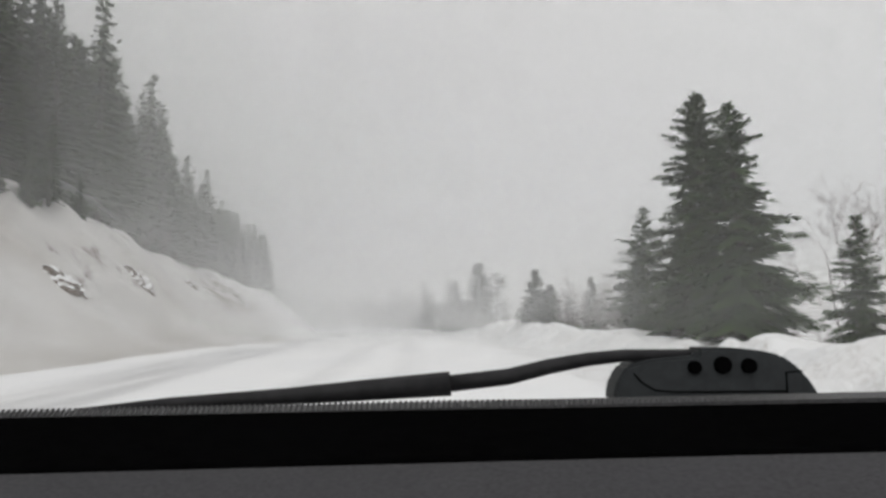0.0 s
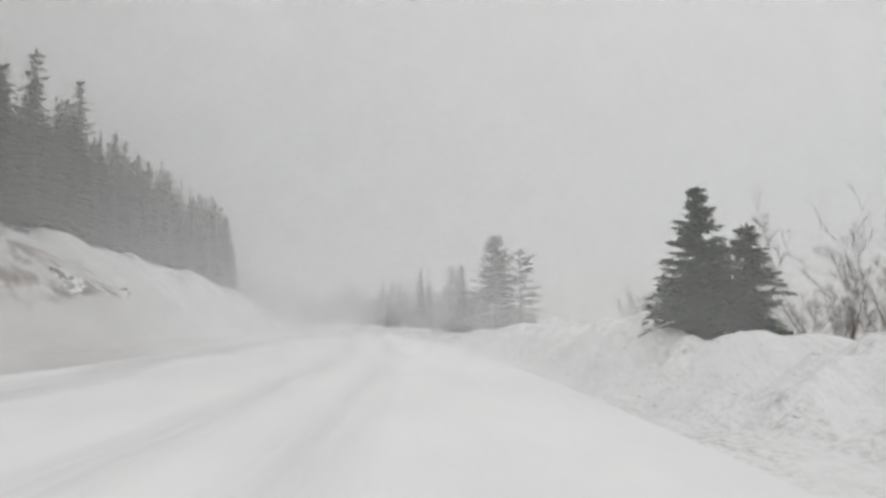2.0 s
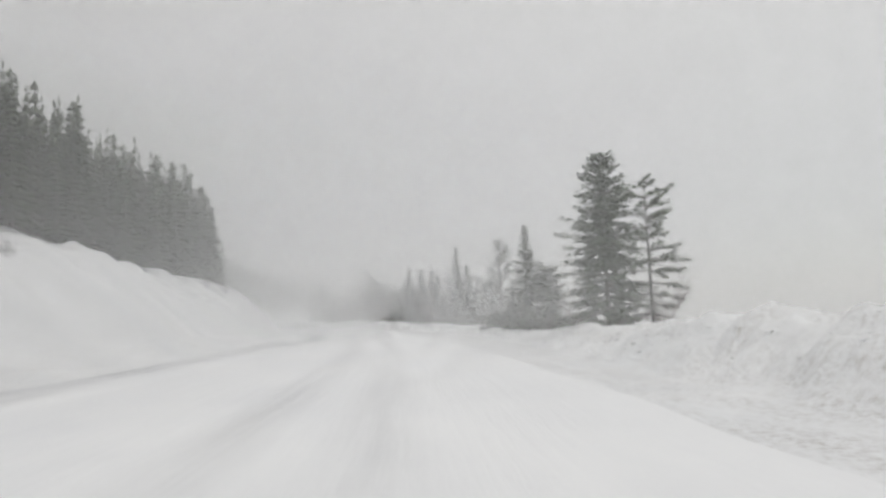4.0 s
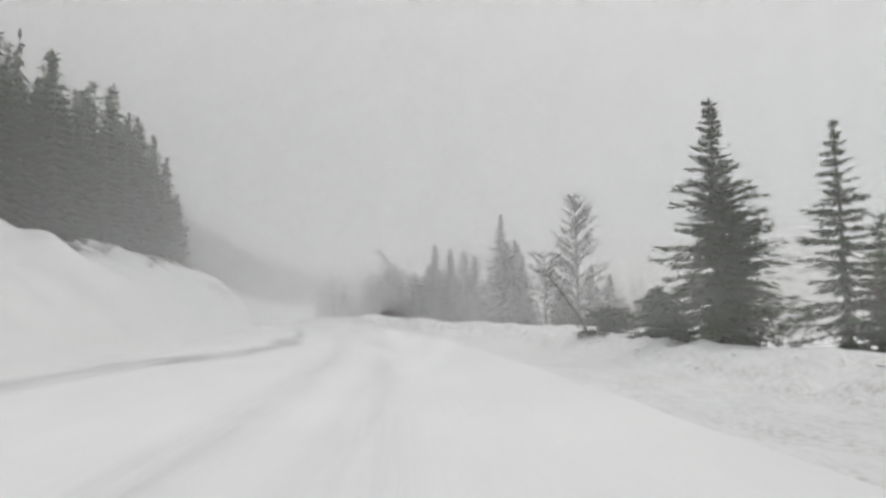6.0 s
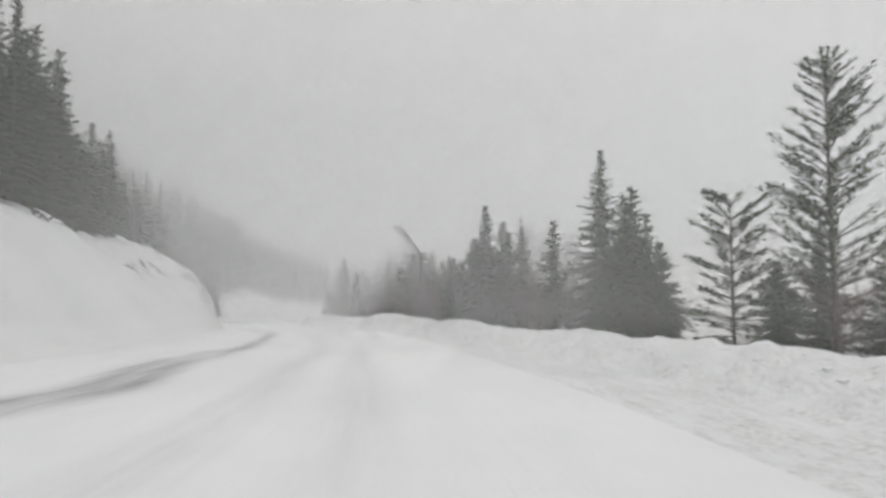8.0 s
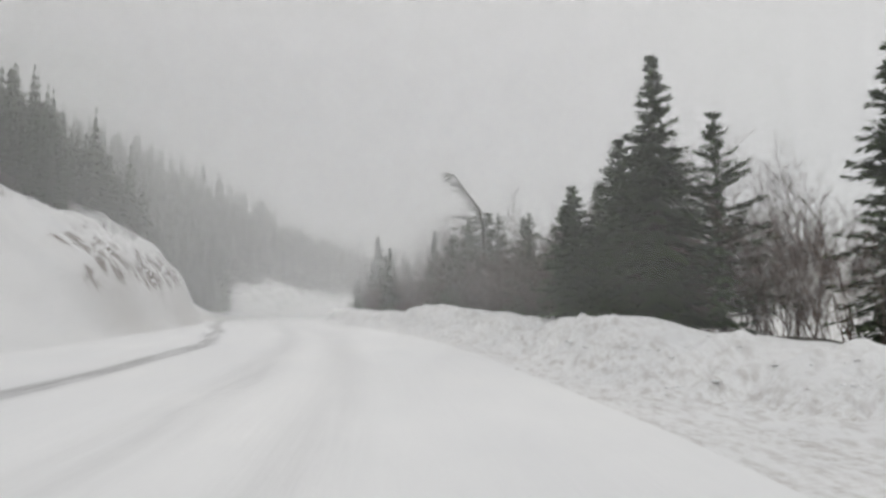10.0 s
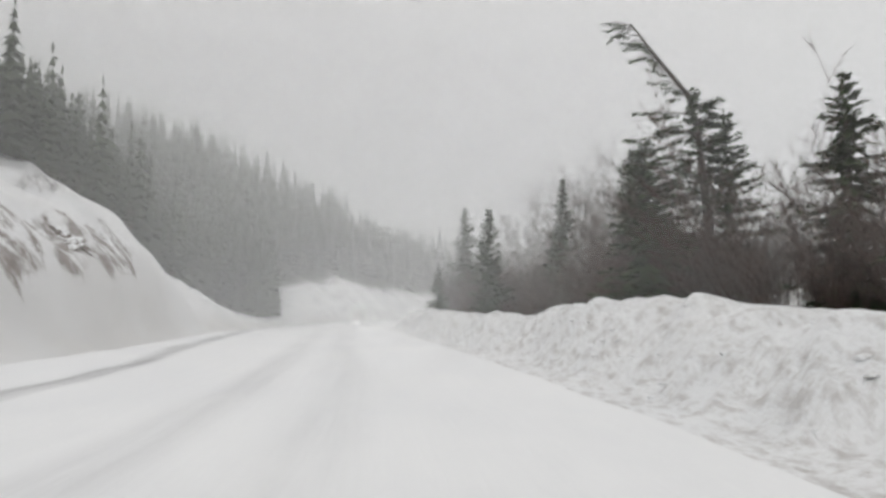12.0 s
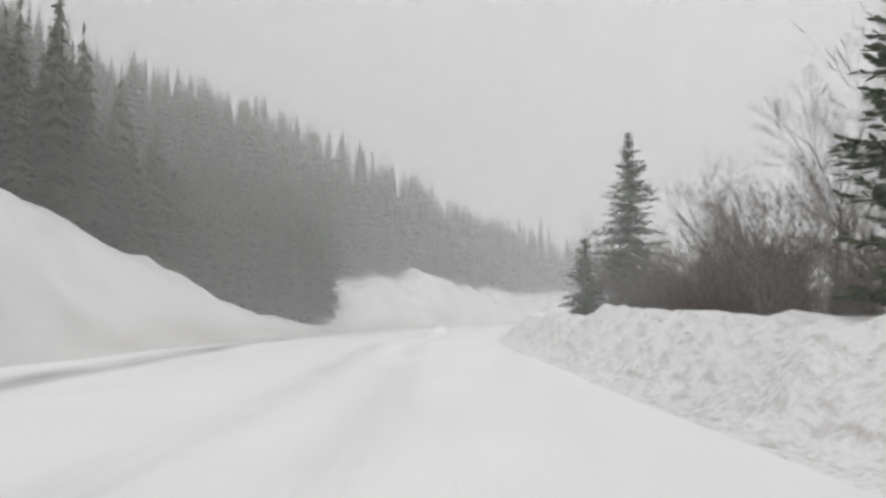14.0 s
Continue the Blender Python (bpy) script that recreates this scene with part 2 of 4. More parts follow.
def road_material():
    """Packed snow over asphalt; wheel tracks worn to grey along the road."""
    mat, n, l, p = material("packed_snow_road")
    uv = n.new("ShaderNodeUVMap").outputs[0]
    sep = n.new("ShaderNodeSeparateXYZ")
    l.new(uv, sep.inputs[0])
    wander = noise_node(n, l, 0.05, 2, 0.5, uv, (1, 0, 1))
    across = calc(n, l, "ADD", sep.outputs[1], calc(n, l, "MULTIPLY", calc(n, l, "SUBTRACT", wander, 0.5), 0.9))
    streak = noise_node(n, l, 1.0, 5, 0.7, uv, (0.10, 2.2, 1))
    patch = noise_node(n, l, 0.16, 4, 0.6, uv, (0.6, 1.0, 1))
    track = n.new("ShaderNodeAttribute")
    track.attribute_name = "worn"
    worn = track.outputs["Fac"]
    for middle, half, strength in ((-2.3, 0.4, 0.20), (-0.6, 0.4, 0.14)):
        off = calc(n, l, "ABSOLUTE", calc(n, l, "SUBTRACT", across, middle))
        one = n.new("ShaderNodeMapRange")
        one.inputs["From Min"].default_value, one.inputs["From Max"].default_value = half * 1.7, half * 0.3
        one.inputs["To Max"].default_value = strength
        l.new(off, one.inputs["Value"])
        worn = calc(n, l, "MAXIMUM", worn, one.outputs[0])
    bare = calc(n, l, "MULTIPLY", worn, ramp(n, l, streak, ((0.34, (0.22, 0.22, 0.22)), (0.60, (1, 1, 1)))))
    bare = calc(n, l, "MULTIPLY", bare, ramp(n, l, patch, ((0.30, (0.45, 0.45, 0.45)), (0.52, (1, 1, 1)))))
    fine = noise_node(n, l, 7.0, 6, 0.7, uv)
    white = ramp(n, l, noise_node(n, l, 0.4, 4, 0.6, uv, (0.4, 1, 1)), ((0.3, (0.82, 0.83, 0.845)), (0.7, (0.89, 0.895, 0.90))))
    l.new(mixed(n, l, bare, white, (0.20, 0.20, 0.205)), p.inputs["Base Color"])
    p.inputs["Roughness"].default_value = 0.7
    p.inputs["Specular IOR Level"].default_value = 0.25
    bumped(n, l, p, calc(n, l, "ADD", calc(n, l, "MULTIPLY", fine, 0.3), calc(n, l, "SUBTRACT", streak, bare)), 0.5, 0.05)
    return mat


ROAD = road_material()
BARK = simple("spruce_bark", (0.05, 0.042, 0.036), (0.13, 0.115, 0.10), 14, 0.9, 0.5, 0.02, stretch=(1, 1, 0.25))
BIRCH = simple("bare_twigs", (0.085, 0.066, 0.06), (0.20, 0.165, 0.155), 9, 0.9, 0.3, 0.01)
ALDER = simple("alder_stems", (0.05, 0.033, 0.027), (0.125, 0.083, 0.068), 7, 0.9, 0.3, 0.01)


def needle_material(name, dark, light):
    mat, n, l, p = material(name)
    info = n.new("ShaderNodeObjectInfo").outputs["Random"]
    geo = n.new("ShaderNodeNewGeometry")
    fac = noise_node(n, l, 2.2, 4, 0.6)
    both = calc(n, l, "ADD", calc(n, l, "MULTIPLY", fac, 0.6), calc(n, l, "MULTIPLY", geo.outputs["Random Per Island"], 0.4))
    col = ramp(n, l, both, ((0.25, dark), (0.75, light)))
    l.new(mixed(n, l, calc(n, l, "MULTIPLY", info, 0.35), col, (0.070, 0.078, 0.045)), p.inputs["Base Color"])
    p.inputs["Roughness"].default_value = 0.75
    p.inputs["Specular IOR Level"].default_value = 0.2
    return mat


FROSTED = needle_material("frosted_needles", (0.034, 0.048, 0.026), (0.062, 0.080, 0.043))
NEEDLES = needle_material("spruce_needles", (0.022, 0.043, 0.015), (0.066, 0.102, 0.038))


def rock_material():
    mat, n, l, p = material("rock_face")
    fac = noise_node(n, l, 2.5, 8, 0.7)
    col = ramp(n, l, fac, ((0.3, (0.07, 0.06, 0.052)), (0.55, (0.20, 0.165, 0.14)), (0.75, (0.30, 0.27, 0.24))))
    snow = noise_node(n, l, 1.7, 5, 0.6)
    geo = n.new("ShaderNodeNewGeometry")
    sep = n.new("ShaderNodeSeparateXYZ")
    l.new(geo.outputs["Normal"], sep.inputs[0])
    on = ramp(n, l, calc(n, l, "ADD", sep.outputs[2], calc(n, l, "MULTIPLY", calc(n, l, "SUBTRACT", snow, 0.5), 1.1)), ((0.50, (0, 0, 0)), (0.62, (1, 1, 1))))
    l.new(mixed(n, l, on, col, (0.84, 0.85, 0.86)), p.inputs["Base Color"])
    p.inputs["Roughness"].default_value = 0.85
    bumped(n, l, p, fac, 0.8, 0.08)
    return mat


ROCK = rock_material()


def veil_material():
    """Stand-in for the haze of wind-carried snow: a thin sheet that scatters the daylight both ways and lets the rest
    pass.
    """
    mat, n, l, p = material("snow_haze_sheets")
    n.remove(p)
    out = next(x for x in n if x.type == "OUTPUT_MATERIAL")
    uv = n.new("ShaderNodeUVMap").outputs[0]
    sep = n.new("ShaderNodeSeparateXYZ")
    l.new(uv, sep.inputs[0])
    drift = n.new("ShaderNodeAttribute")
    drift.attribute_name = "ground_drift"
    clump = noise_node(n, l, 0.05, 4, 0.55, n.new("ShaderNodeTexCoord").outputs["Object"])
    low = calc(n, l, "MULTIPLY", calc(n, l, "POWER", 2.718, calc(n, l, "MULTIPLY", sep.outputs[1], -0.55)), drift.outputs["Fac"])
    thick = calc(n, l, "ADD", calc(n, l, "MULTIPLY", clump, 0.9), calc(n, l, "ADD", 0.55, low))
    # thin round the camera's path, down to nothing at the opening cut there
    off = calc(n, l, "SQRT", calc(n, l, "ADD", calc(n, l, "POWER", calc(n, l, "ABSOLUTE", sep.outputs[0]), 2.0), calc(n, l, "POWER", calc(n, l, "ABSOLUTE", calc(n, l, "SUBTRACT", sep.outputs[1], 1.2)), 2.0)))
    clear = n.new("ShaderNodeMapRange")
    clear.interpolation_type = "SMOOTHSTEP"
    clear.inputs["From Min"].default_value, clear.inputs["From Max"].default_value = 0.47, 0.7
    l.new(off, clear.inputs["Value"])
    vary = n.new("ShaderNodeAttribute")
    vary.attribute_name = "thickness"
    lift = n.new("ShaderNodeMapRange")
    lift.interpolation_type = "SMOOTHSTEP"
    lift.inputs["From Min"].default_value, lift.inputs["From Max"].default_value = 0.05, 1.3
    l.new(sep.outputs[1], lift.inputs["Value"])
    open_air = calc(n, l, "MULTIPLY", clear.outputs[0], lift.outputs[0])
    fac = calc(n, l, "MULTIPLY", calc(n, l, "MULTIPLY", thick, open_air), vary.outputs["Fac"])
    front, back, clearer = n.new("ShaderNodeBsdfDiffuse"), n.new("ShaderNodeBsdfTranslucent"), n.new("ShaderNodeBsdfTransparent")
    for b in (front, back):
        b.inputs[0].default_value = (0.86, 0.865, 0.87, 1)
    half, whole = n.new("ShaderNodeMixShader"), n.new("ShaderNodeMixShader")
    l.new(front.outputs[0], half.inputs[1])
    l.new(back.outputs[0], half.inputs[2])
    l.new(fac, whole.inputs[0])
    l.new(clearer.outputs[0], whole.inputs[1])
    l.new(half.outputs[0], whole.inputs[2])
    l.new(whole.outputs[0], out.inputs["Surface"])
    return mat


VEIL = veil_material()


# ---- mesh helpers ----
def mesh_of(name, verts, faces, mats, uvs=None, smooth_shade=False, slots=None):
    me = bpy.data.meshes.new(name)
    me.from_pydata([tuple(v) for v in verts], [], [tuple(f) for f in faces])
    for m in mats if isinstance(mats, (list, tuple)) else [mats]:
        me.materials.append(m)
    if slots is not None:
        me.polygons.foreach_set("material_index", np.asarray(slots, np.int32))
    if uvs is not None:
        layer = me.uv_layers.new(name="UVMap")
        index = np.empty(len(me.loops), np.int32)
        me.loops.foreach_get("vertex_index", index)
        layer.data.foreach_set("uv", np.asarray(uvs, np.float32)[index].ravel())
    if smooth_shade:
        me.polygons.foreach_set("use_smooth", np.ones(len(me.polygons), bool))
    me.update()
    return me


def part(name, me, parent, label=""):
    ob = new(name, me)
    ob.parent = parent
    if label:
        ob["label"] = label
    return ob


def sheet(name, s_values, u_values, mat, fields=()):
    """A strip of ground over a grid in the plan; fields: named values over the plan that its material reads."""
    s, u = np.meshgrid(s_values, u_values, indexing="ij")
    x, y = spot(s, u)
    z = terrain(s, u)
    verts = np.stack([x, y, z], -1).reshape(-1, 3)
    uv = np.stack([s, u], -1).reshape(-1, 2)
    a, b = len(s_values), len(u_values)
    i, j = np.meshgrid(np.arange(a - 1), np.arange(b - 1), indexing="ij")
    q = (i * b + j).ravel()
    faces = np.stack([q, q + 1, q + b + 1, q + b], -1)
    me = mesh_of(name, verts, faces.tolist(), mat, uv, True)
    for key, value in fields:
        layer = me.attributes.new(key, "FLOAT", "POINT")
        layer.data.foreach_set("value", np.asarray(value(s, u), np.float32).ravel())
    return new(name, me)


def wheel_track(s):
    """Middle of the worn track in the oncoming lane, metres to the right of the line."""
    return np.interp(s, (0, 12, 30, 50, 73, 90, 97, 106, 112, 123, 142, 155, 168, 187, 205, 215, 340), (-6.0, -6.0, -6.8, -7.6, -7.9, -7.6, -6.2, -5.2, -5.7, -5.2, -5.2, -5.8, -6.6, -7.3, -7.8, -7.9, -7.9))


def track_width(s):
    return np.interp(s, (0, 25, 38, 88, 95, 118, 130, 340), (1.25, 1.1, 0.75, 0.7, 1.0, 0.95, 0.42, 0.5))


def track_wear(s):
    return np.interp(s, (0, 28, 42, 90, 98, 118, 132, 340), (0.5, 0.42, 0.34, 0.5, 0.8, 0.75, 0.72, 0.75))


def worn_track(s, u):
    """How far the snow is worn off the oncoming lane's wheel track, 0 to 1."""
    off = abs(u - wheel_track(s) - 0.25 * lump(s, 0 * s, 9, 41)) / track_width(s)
    return track_wear(s) * (1 - smooth(0.35, 1.15, off))


def floor_shade(s, u):
    """Dark of the woods' floor, its shade and close growth put into the colour: 1 under the hillside spruces and the
    roadside thicket.
    """
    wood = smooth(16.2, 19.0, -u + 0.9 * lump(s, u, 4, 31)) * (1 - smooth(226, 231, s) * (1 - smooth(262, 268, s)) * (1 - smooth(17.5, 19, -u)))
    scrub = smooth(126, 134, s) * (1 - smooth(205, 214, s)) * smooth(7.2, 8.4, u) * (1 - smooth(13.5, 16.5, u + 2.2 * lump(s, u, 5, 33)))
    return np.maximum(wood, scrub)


def sand_dulling(s, u):
    """Road sand on the cut plus the start's duller light, both put into the colour: heavy at the start, then only along
    its foot past the rocks.
    """
    foot = smooth(-11.0, -9.0, u) * smooth(140, 150, s)
    return np.maximum(np.interp(s, (-40, 30, 52, 64, 340), (0.9, 0.85, 0.55, 0.1, 0.12)) + 0 * u, 0.5 * foot)


def grime_shading(s, u):
    """Road grit in the ploughed bank, together with the grey shading of its lumps painted as colour."""
    return np.interp(s, (-40, 60, 95, 120, 134, 165, 190, 340), (0.25, 0.2, 0.28, 0.6, 1.0, 1.0, 0.75, 0.6)) + 0 * u


# ---- ground, road, banks ----
S_FINE = np.arange(-36, 334.1, 0.6)
road = tagged(sheet("road", S_FINE, np.linspace(-8.2, 3.0, 57), ROAD, (("worn", worn_track),)), "snow-packed two-lane road with one worn grey wheel track", "road", kind="structure")
bank_r = tagged(sheet("snow_bank_valley_side", np.r_[np.arange(-36, 0, 1.0), np.arange(0, 215, 0.16), np.arange(215, 240.1, 1.0)], np.linspace(3.0, 9.4, 48), BANK_SNOW, (("floor_shade", floor_shade), ("grime_shading", grime_shading))), "lumpy ploughed white snow bank along the road", "snow bank", kind="structure")
bank_l = tagged(sheet("snow_bank_hill_side", np.arange(-36, 334.1, 0.5), np.linspace(-17.0, -8.2, 28), CUT_SNOW, (("floor_shade", floor_shade), ("sand_dulling", sand_dulling))), "steep snow-covered road cut below the woods", "snow bank", kind="structure")
slope = tagged(sheet("ground_hill_side", np.arange(-36, 334.1, 3.0), np.r_[np.linspace(-110, -20, 31), -18.5, -17.0], SNOW, (("floor_shade", floor_shade),)), "snowy wooded hillside above the road cut", "hillside", kind="structure")
fall = tagged(sheet("ground_valley_side", np.arange(-36, 240.1, 1.5), np.r_[9.4, np.linspace(10.5, 40, 18), 60, 90], SNOW, (("floor_shade", floor_shade),)), "snowy ground falling away towards the valley", "ground", kind="structure")


def far_ground():
    ring, verts, faces = 48, [], []
    for r, z in ((420, -75.0), (2500, -95.0)):
        for k in range(ring):
            a = 2 * math.pi * k / ring
            verts.append((r * math.cos(a) - 30, r * math.sin(a) + 130, z))
    verts.append((-30, 130, -70.0))
    for k in range(ring):
        m = (k + 1) % ring
        faces.append((k, m, ring + m, ring + k)[::-1])
        faces.append((k, m, 2 * ring))
    return new("ground", mesh_of("ground", verts, faces, SNOW, [(v[0], v[1]) for v in verts]))


tagged(far_ground(), "snow-covered low land lost in the blowing snow", "ground", kind="structure")


# ---- trees ----
class Leafage:
    """Collects needle sprays and wood for one tree."""

    def __init__(self, seed):
        self.rng = np.random.default_rng(seed)
        self.v, self.f, self.wv, self.wf = [], [], [], []

    def tube(self, points, radii, sides=5):
        base = len(self.wv)
        for k, (p, r) in enumerate(zip(points, radii)):
            d = Vector(points[min(k + 1, len(points) - 1)]) - Vector(points[max(k - 1, 0)])
            q = d.to_track_quat("Z", "Y") if d.length > 1e-6 else Vector((0, 0, 1)).to_track_quat("Z", "Y")
            for m in range(sides):
                a = 2 * math.pi * m / sides
                self.wv.append(tuple(Vector(p) + q @ Vector((r * math.cos(a), r * math.sin(a), 0))))
        for k in range(len(points) - 1):
            for m in range(sides):
                a, b = base + k * sides + m, base + k * sides + (m + 1) % sides
                self.wf.append((a, b, b + sides, a + sides))

    def twig(self, a, b, radius):
        """A slim three-sided cone."""
        d = Vector(b) - Vector(a)
        q = d.to_track_quat("Z", "Y")
        k = len(self.wv)
        for m in range(3):
            self.wv.append(tuple(Vector(a) + q @ Vector((radius * math.cos(2.094 * m), radius * math.sin(2.094 * m), 0))))
        self.wv.append(tuple(b))
        self.wf += [(k, k + 1, k + 3), (k + 1, k + 2, k + 3), (k + 2, k, k + 3)]

    def skirt(self, at, radius, drop, points):
        """A ragged whorl of drooping boughs round the trunk, grown together."""
        k = len(self.v)
        turn = self.rng.random() * 6.28
        self.v.append(tuple(Vector(at) + Vector((0, 0, drop * 0.6))))
        for m in range(2 * points):
            r = radius * (self.rng.uniform(0.82, 1.15) if m % 2 else self.rng.uniform(0.45, 0.62))
            a = turn + math.pi * (m + self.rng.uniform(-0.25, 0.25)) / points
            self.v.append((at[0] + r * math.cos(a), at[1] + r * math.sin(a), at[2] - drop * (0.75 if m % 2 else 0.25) * self.rng.uniform(0.6, 1.3)))
        for m in range(2 * points):
            self.f.append((k, k + 1 + m, k + 1 + (m + 1) % (2 * points)))

    def spray(self, at, way, length, width, sag):
        """A pointed diamond of needles, bent at its middle."""
        way = Vector(way).normalized()
        side = way.cross(Vector((0, 0, 1)))
        side = side.normalized() if side.length > 1e-3 else Vector((1, 0, 0))
        side = (side + Vector((0, 0, float(self.rng.uniform(-0.9, 0.9))))).normalized()
        at = Vector(at)
        mid = at + way * (length * 0.45) + Vector((0, 0, -sag * length * 0.15))
        tip = at + way * length + Vector((0, 0, -sag * length * 0.55))
        k = len(self.v)
        self.v += [tuple(at), tuple(mid + side * (width / 2)), tuple(tip), tuple(mid - side * (width / 2))]
        self.f += [(k, k + 1, k + 2, k + 3)]


def spruce_meshes(seed, height, radius, branches, sprays, start=0.04, droop=0.25, power=0.85, gap=0.0, swept=0.0, lean=0.0, crown_top=0.0, size=1.0, bare=0.0, pads=True, core=0.0, core_from=0.0):
    """Trunk and crown of one conifer. start: height of the first limbs; gap: open space between whorls; swept: upward limbs;
    crown_top: breadth kept at the top; bare: inner part of a limb without needles;
    pads: needles gathered in flat pads towards the limbs' ends; core: breadth of the close inner boughs, as a share of the crown."""
    g = Leafage(seed)
    rng = g.rng
    bend = rng.uniform(-0.02, 0.02, 2) * height

    def axis(t):
        return Vector((bend[0] * t * t + lean * height * t * t, bend[1] * t * t, height * t))

    n = 9
    r0 = 0.011 * height + 0.015
    g.tube([axis(k / n) - Vector((0, 0, 0.3 if k == 0 else 0)) for k in range(n + 1)], [r0 * (1 - k / n) ** 0.9 + 0.008 for k in range(n + 1)], 7)
    whorls = max(5, int(branches / 7))
    for b in range(branches):
        t = start + (1 - start) * ((b + rng.random()) / branches) ** 0.92
        if gap > 0:
            step = (1 - start) / whorls
            t = start + (math.floor((t - start) / step) + 0.5 + (rng.random() - 0.5) * (1 - gap)) * step
        t = min(t, 0.985)
        az = rng.random() * 2 * math.pi
        taper = (1 - t) ** power * (1 - crown_top) + crown_top * (1 if t < 0.93 else 0.75)
        lump_ = (0.5 + 0.72 * rng.random() ** 0.9) if pads else (0.62 + 0.55 * rng.random() ** 0.8)
        if t < start + 0.12:
            lump_ *= 0.6 + 0.4 * (t - start) / 0.12
        length = max(0.12, radius * taper * lump_)
        out = Vector((math.cos(az), math.sin(az), 0))
        rise = swept + 0.55 * t - droop * (1 - t) + rng.uniform(-0.12, 0.12)
        root = axis(t)

        def on(k):
            return root + out * (length * k) + Vector((0, 0, length * (rise * k - droop * 0.7 * k * k + 0.28 * droop * k ** 3)))

        if length > 0.5 and (pads or b % 5 == 0):
            g.tube([on(0), on(0.5), on(0.97)], [0.018 + 0.008 * length, 0.012 + 0.004 * length, 0.004], 3)
        count = max(3, int(sprays * (0.35 + 0.65 * length / radius)))
        inner = min(0.75, bare + (0.30 * (1 - t) ** 2 if pads else 0.0))
        if pads and t < 0.85 and rng.random() < 0.12:
            count = max(3, count // 4)
        for m in range(count):
            k = inner + (1 - inner) * ((m + rng.random()) / count) ** (0.75 if pads else 1.0)
            p = on(k)
            fan = rng.choice((-1, 1)) * rng.uniform(0.15, 1.2)
            way = (Matrix.Rotation(fan, 3, "Z") @ out) + Vector((0, 0, rise * 0.5 + (rng.uniform(-0.22, 0.18) if pads else rng.uniform(-0.35, 0.25))))
            reach = size * (0.16 + 0.30 * (1 - 0.55 * k) * min(1.0, length)) * rng.uniform(0.7, 1.3)
            g.spray(p + Vector(rng.uniform(-0.05, 0.05, 3) * length), way, reach, reach * (rng.uniform(0.20, 0.38) if pads else rng.uniform(0.26, 0.46)), rng.uniform(0.0, 0.9) * droop * 2)
    tiers = int(3.2 * height / max(0.6, radius)) + 6 if core > 0 else 0
    for m in range(tiers):
        t = start + 0.02 + (0.95 - start) * (m + 0.5) / tiers
        if t < core_from:
            continue
        r = core * radius * ((1 - t) ** power * (1 - crown_top) + crown_top * (1 - t) ** 0.3) * rng.uniform(0.85, 1.15)
        g.skirt(axis(t), max(0.17, r), max(0.15, 0.42 * r, 0.8 * height * (0.95 - start) / tiers), 7 if radius > 1.2 else 6)
    for m in range(10):
        p = axis(0.93 + 0.07 * m / 10)
        a = rng.random() * 6.28
        g.spray(p, (math.cos(a) * 0.7, math.sin(a) * 0.7, 0.9), size * 0.2 + 0.012 * height, size * 0.05 + 0.004 * height, 0)
    g.spray(axis(0.97), (0.02, 0, 1), 0.05 * height, 0.015 * height + 0.02, 0)
    return mesh_of("trunk", g.wv, g.wf, BARK, smooth_shade=True), mesh_of("crown", g.v, g.f, NEEDLES)


def tree_thing(name, meshes, label, category="tree", group=""):
    base = tagged(new(name), label, category, group)
    part("trunk", meshes[0], base)
    part("crown", meshes[1], base)
    return base


def stand(ob, s, u, turn=0.0, scale=1.0, sink=0.1):
    p = ground_at(s, u)
    ob.matrix_basis = Matrix.LocRotScale(p - Vector((0, 0, sink)), Euler((0, 0, turn)), Vector((scale,) * 3) if isinstance(scale, (int, float)) else Vector(scale))
    return ob


def at_world(x, y):
    s, u = plan_of(x, y)
    return Vector((x, y, float(terrain(s, u)) - 0.1))


# conifers on the valley side: x, y, top height, then the builder's settings
def own_spruce(x, y, top, label, seed, turn=0.0, **kw):
    base = at_world(x, y)
    height = top - base.z
    kw.setdefault("radius", height * 0.26)
    slim = kw["radius"] < 1.55 and "bare" not in kw
    kw.setdefault("size", 0.72)
    kw["sprays"] = int(kw["sprays"] * (1.7 if slim else 1.6))
    kw.setdefault("pads", not slim)
    kw.setdefault("core", 0.0 if "bare" in kw else 0.45 if kw.get("gap", 0) > 0.4 else 0.66)
    ob = tree_thing("spruce_tree", spruce_meshes(seed, height, **kw), label)
    ob.matrix_basis = Matrix.LocRotScale(base, Euler((0, 0, turn)), None)
    return ob


own_spruce(8.3, 21.5, 8.3, "tall dense green spruce behind the snow bank", 11, branches=260, sprays=76, radius=2.5, droop=0.3, power=0.72, core=0.78)
own_spruce(7.5, 17.2, 6.6, "broad dense green spruce beside a taller one", 12, branches=205, sprays=64, radius=1.9, droop=0.3, power=0.7, core=0.75)
own_spruce(8.9, 30.0, 6.1, "open-limbed grey-green spruce by the snow bank", 13, branches=200, sprays=42, radius=2.3, droop=0.25, gap=0.5, power=0.8, core=0.35)
own_spruce(11.6, 19.2, 4.0, "small spruce at the edge of the bank", 48, branches=127, sprays=31, radius=1.3, gap=0.3)
own_spruce(11.8, 34.5, 4.2, "small spruce among bare shrubs", 14, branches=127, sprays=31, radius=1.5)
own_spruce(4.95, 35.2, 3.85, "small dark spruce on the snow bank", 15, branches=146, sprays=31, radius=1.15, droop=0.2)
own_spruce(5.6, 34.6, 3.05, "stunted spruce beside a taller one", 16, branches=119, sprays=27, radius=1.0, gap=0.3)
own_spruce(9.5, 50.5, 3.1, "low bushy spruce behind the bank", 19, branches=102, sprays=27, radius=1.2)
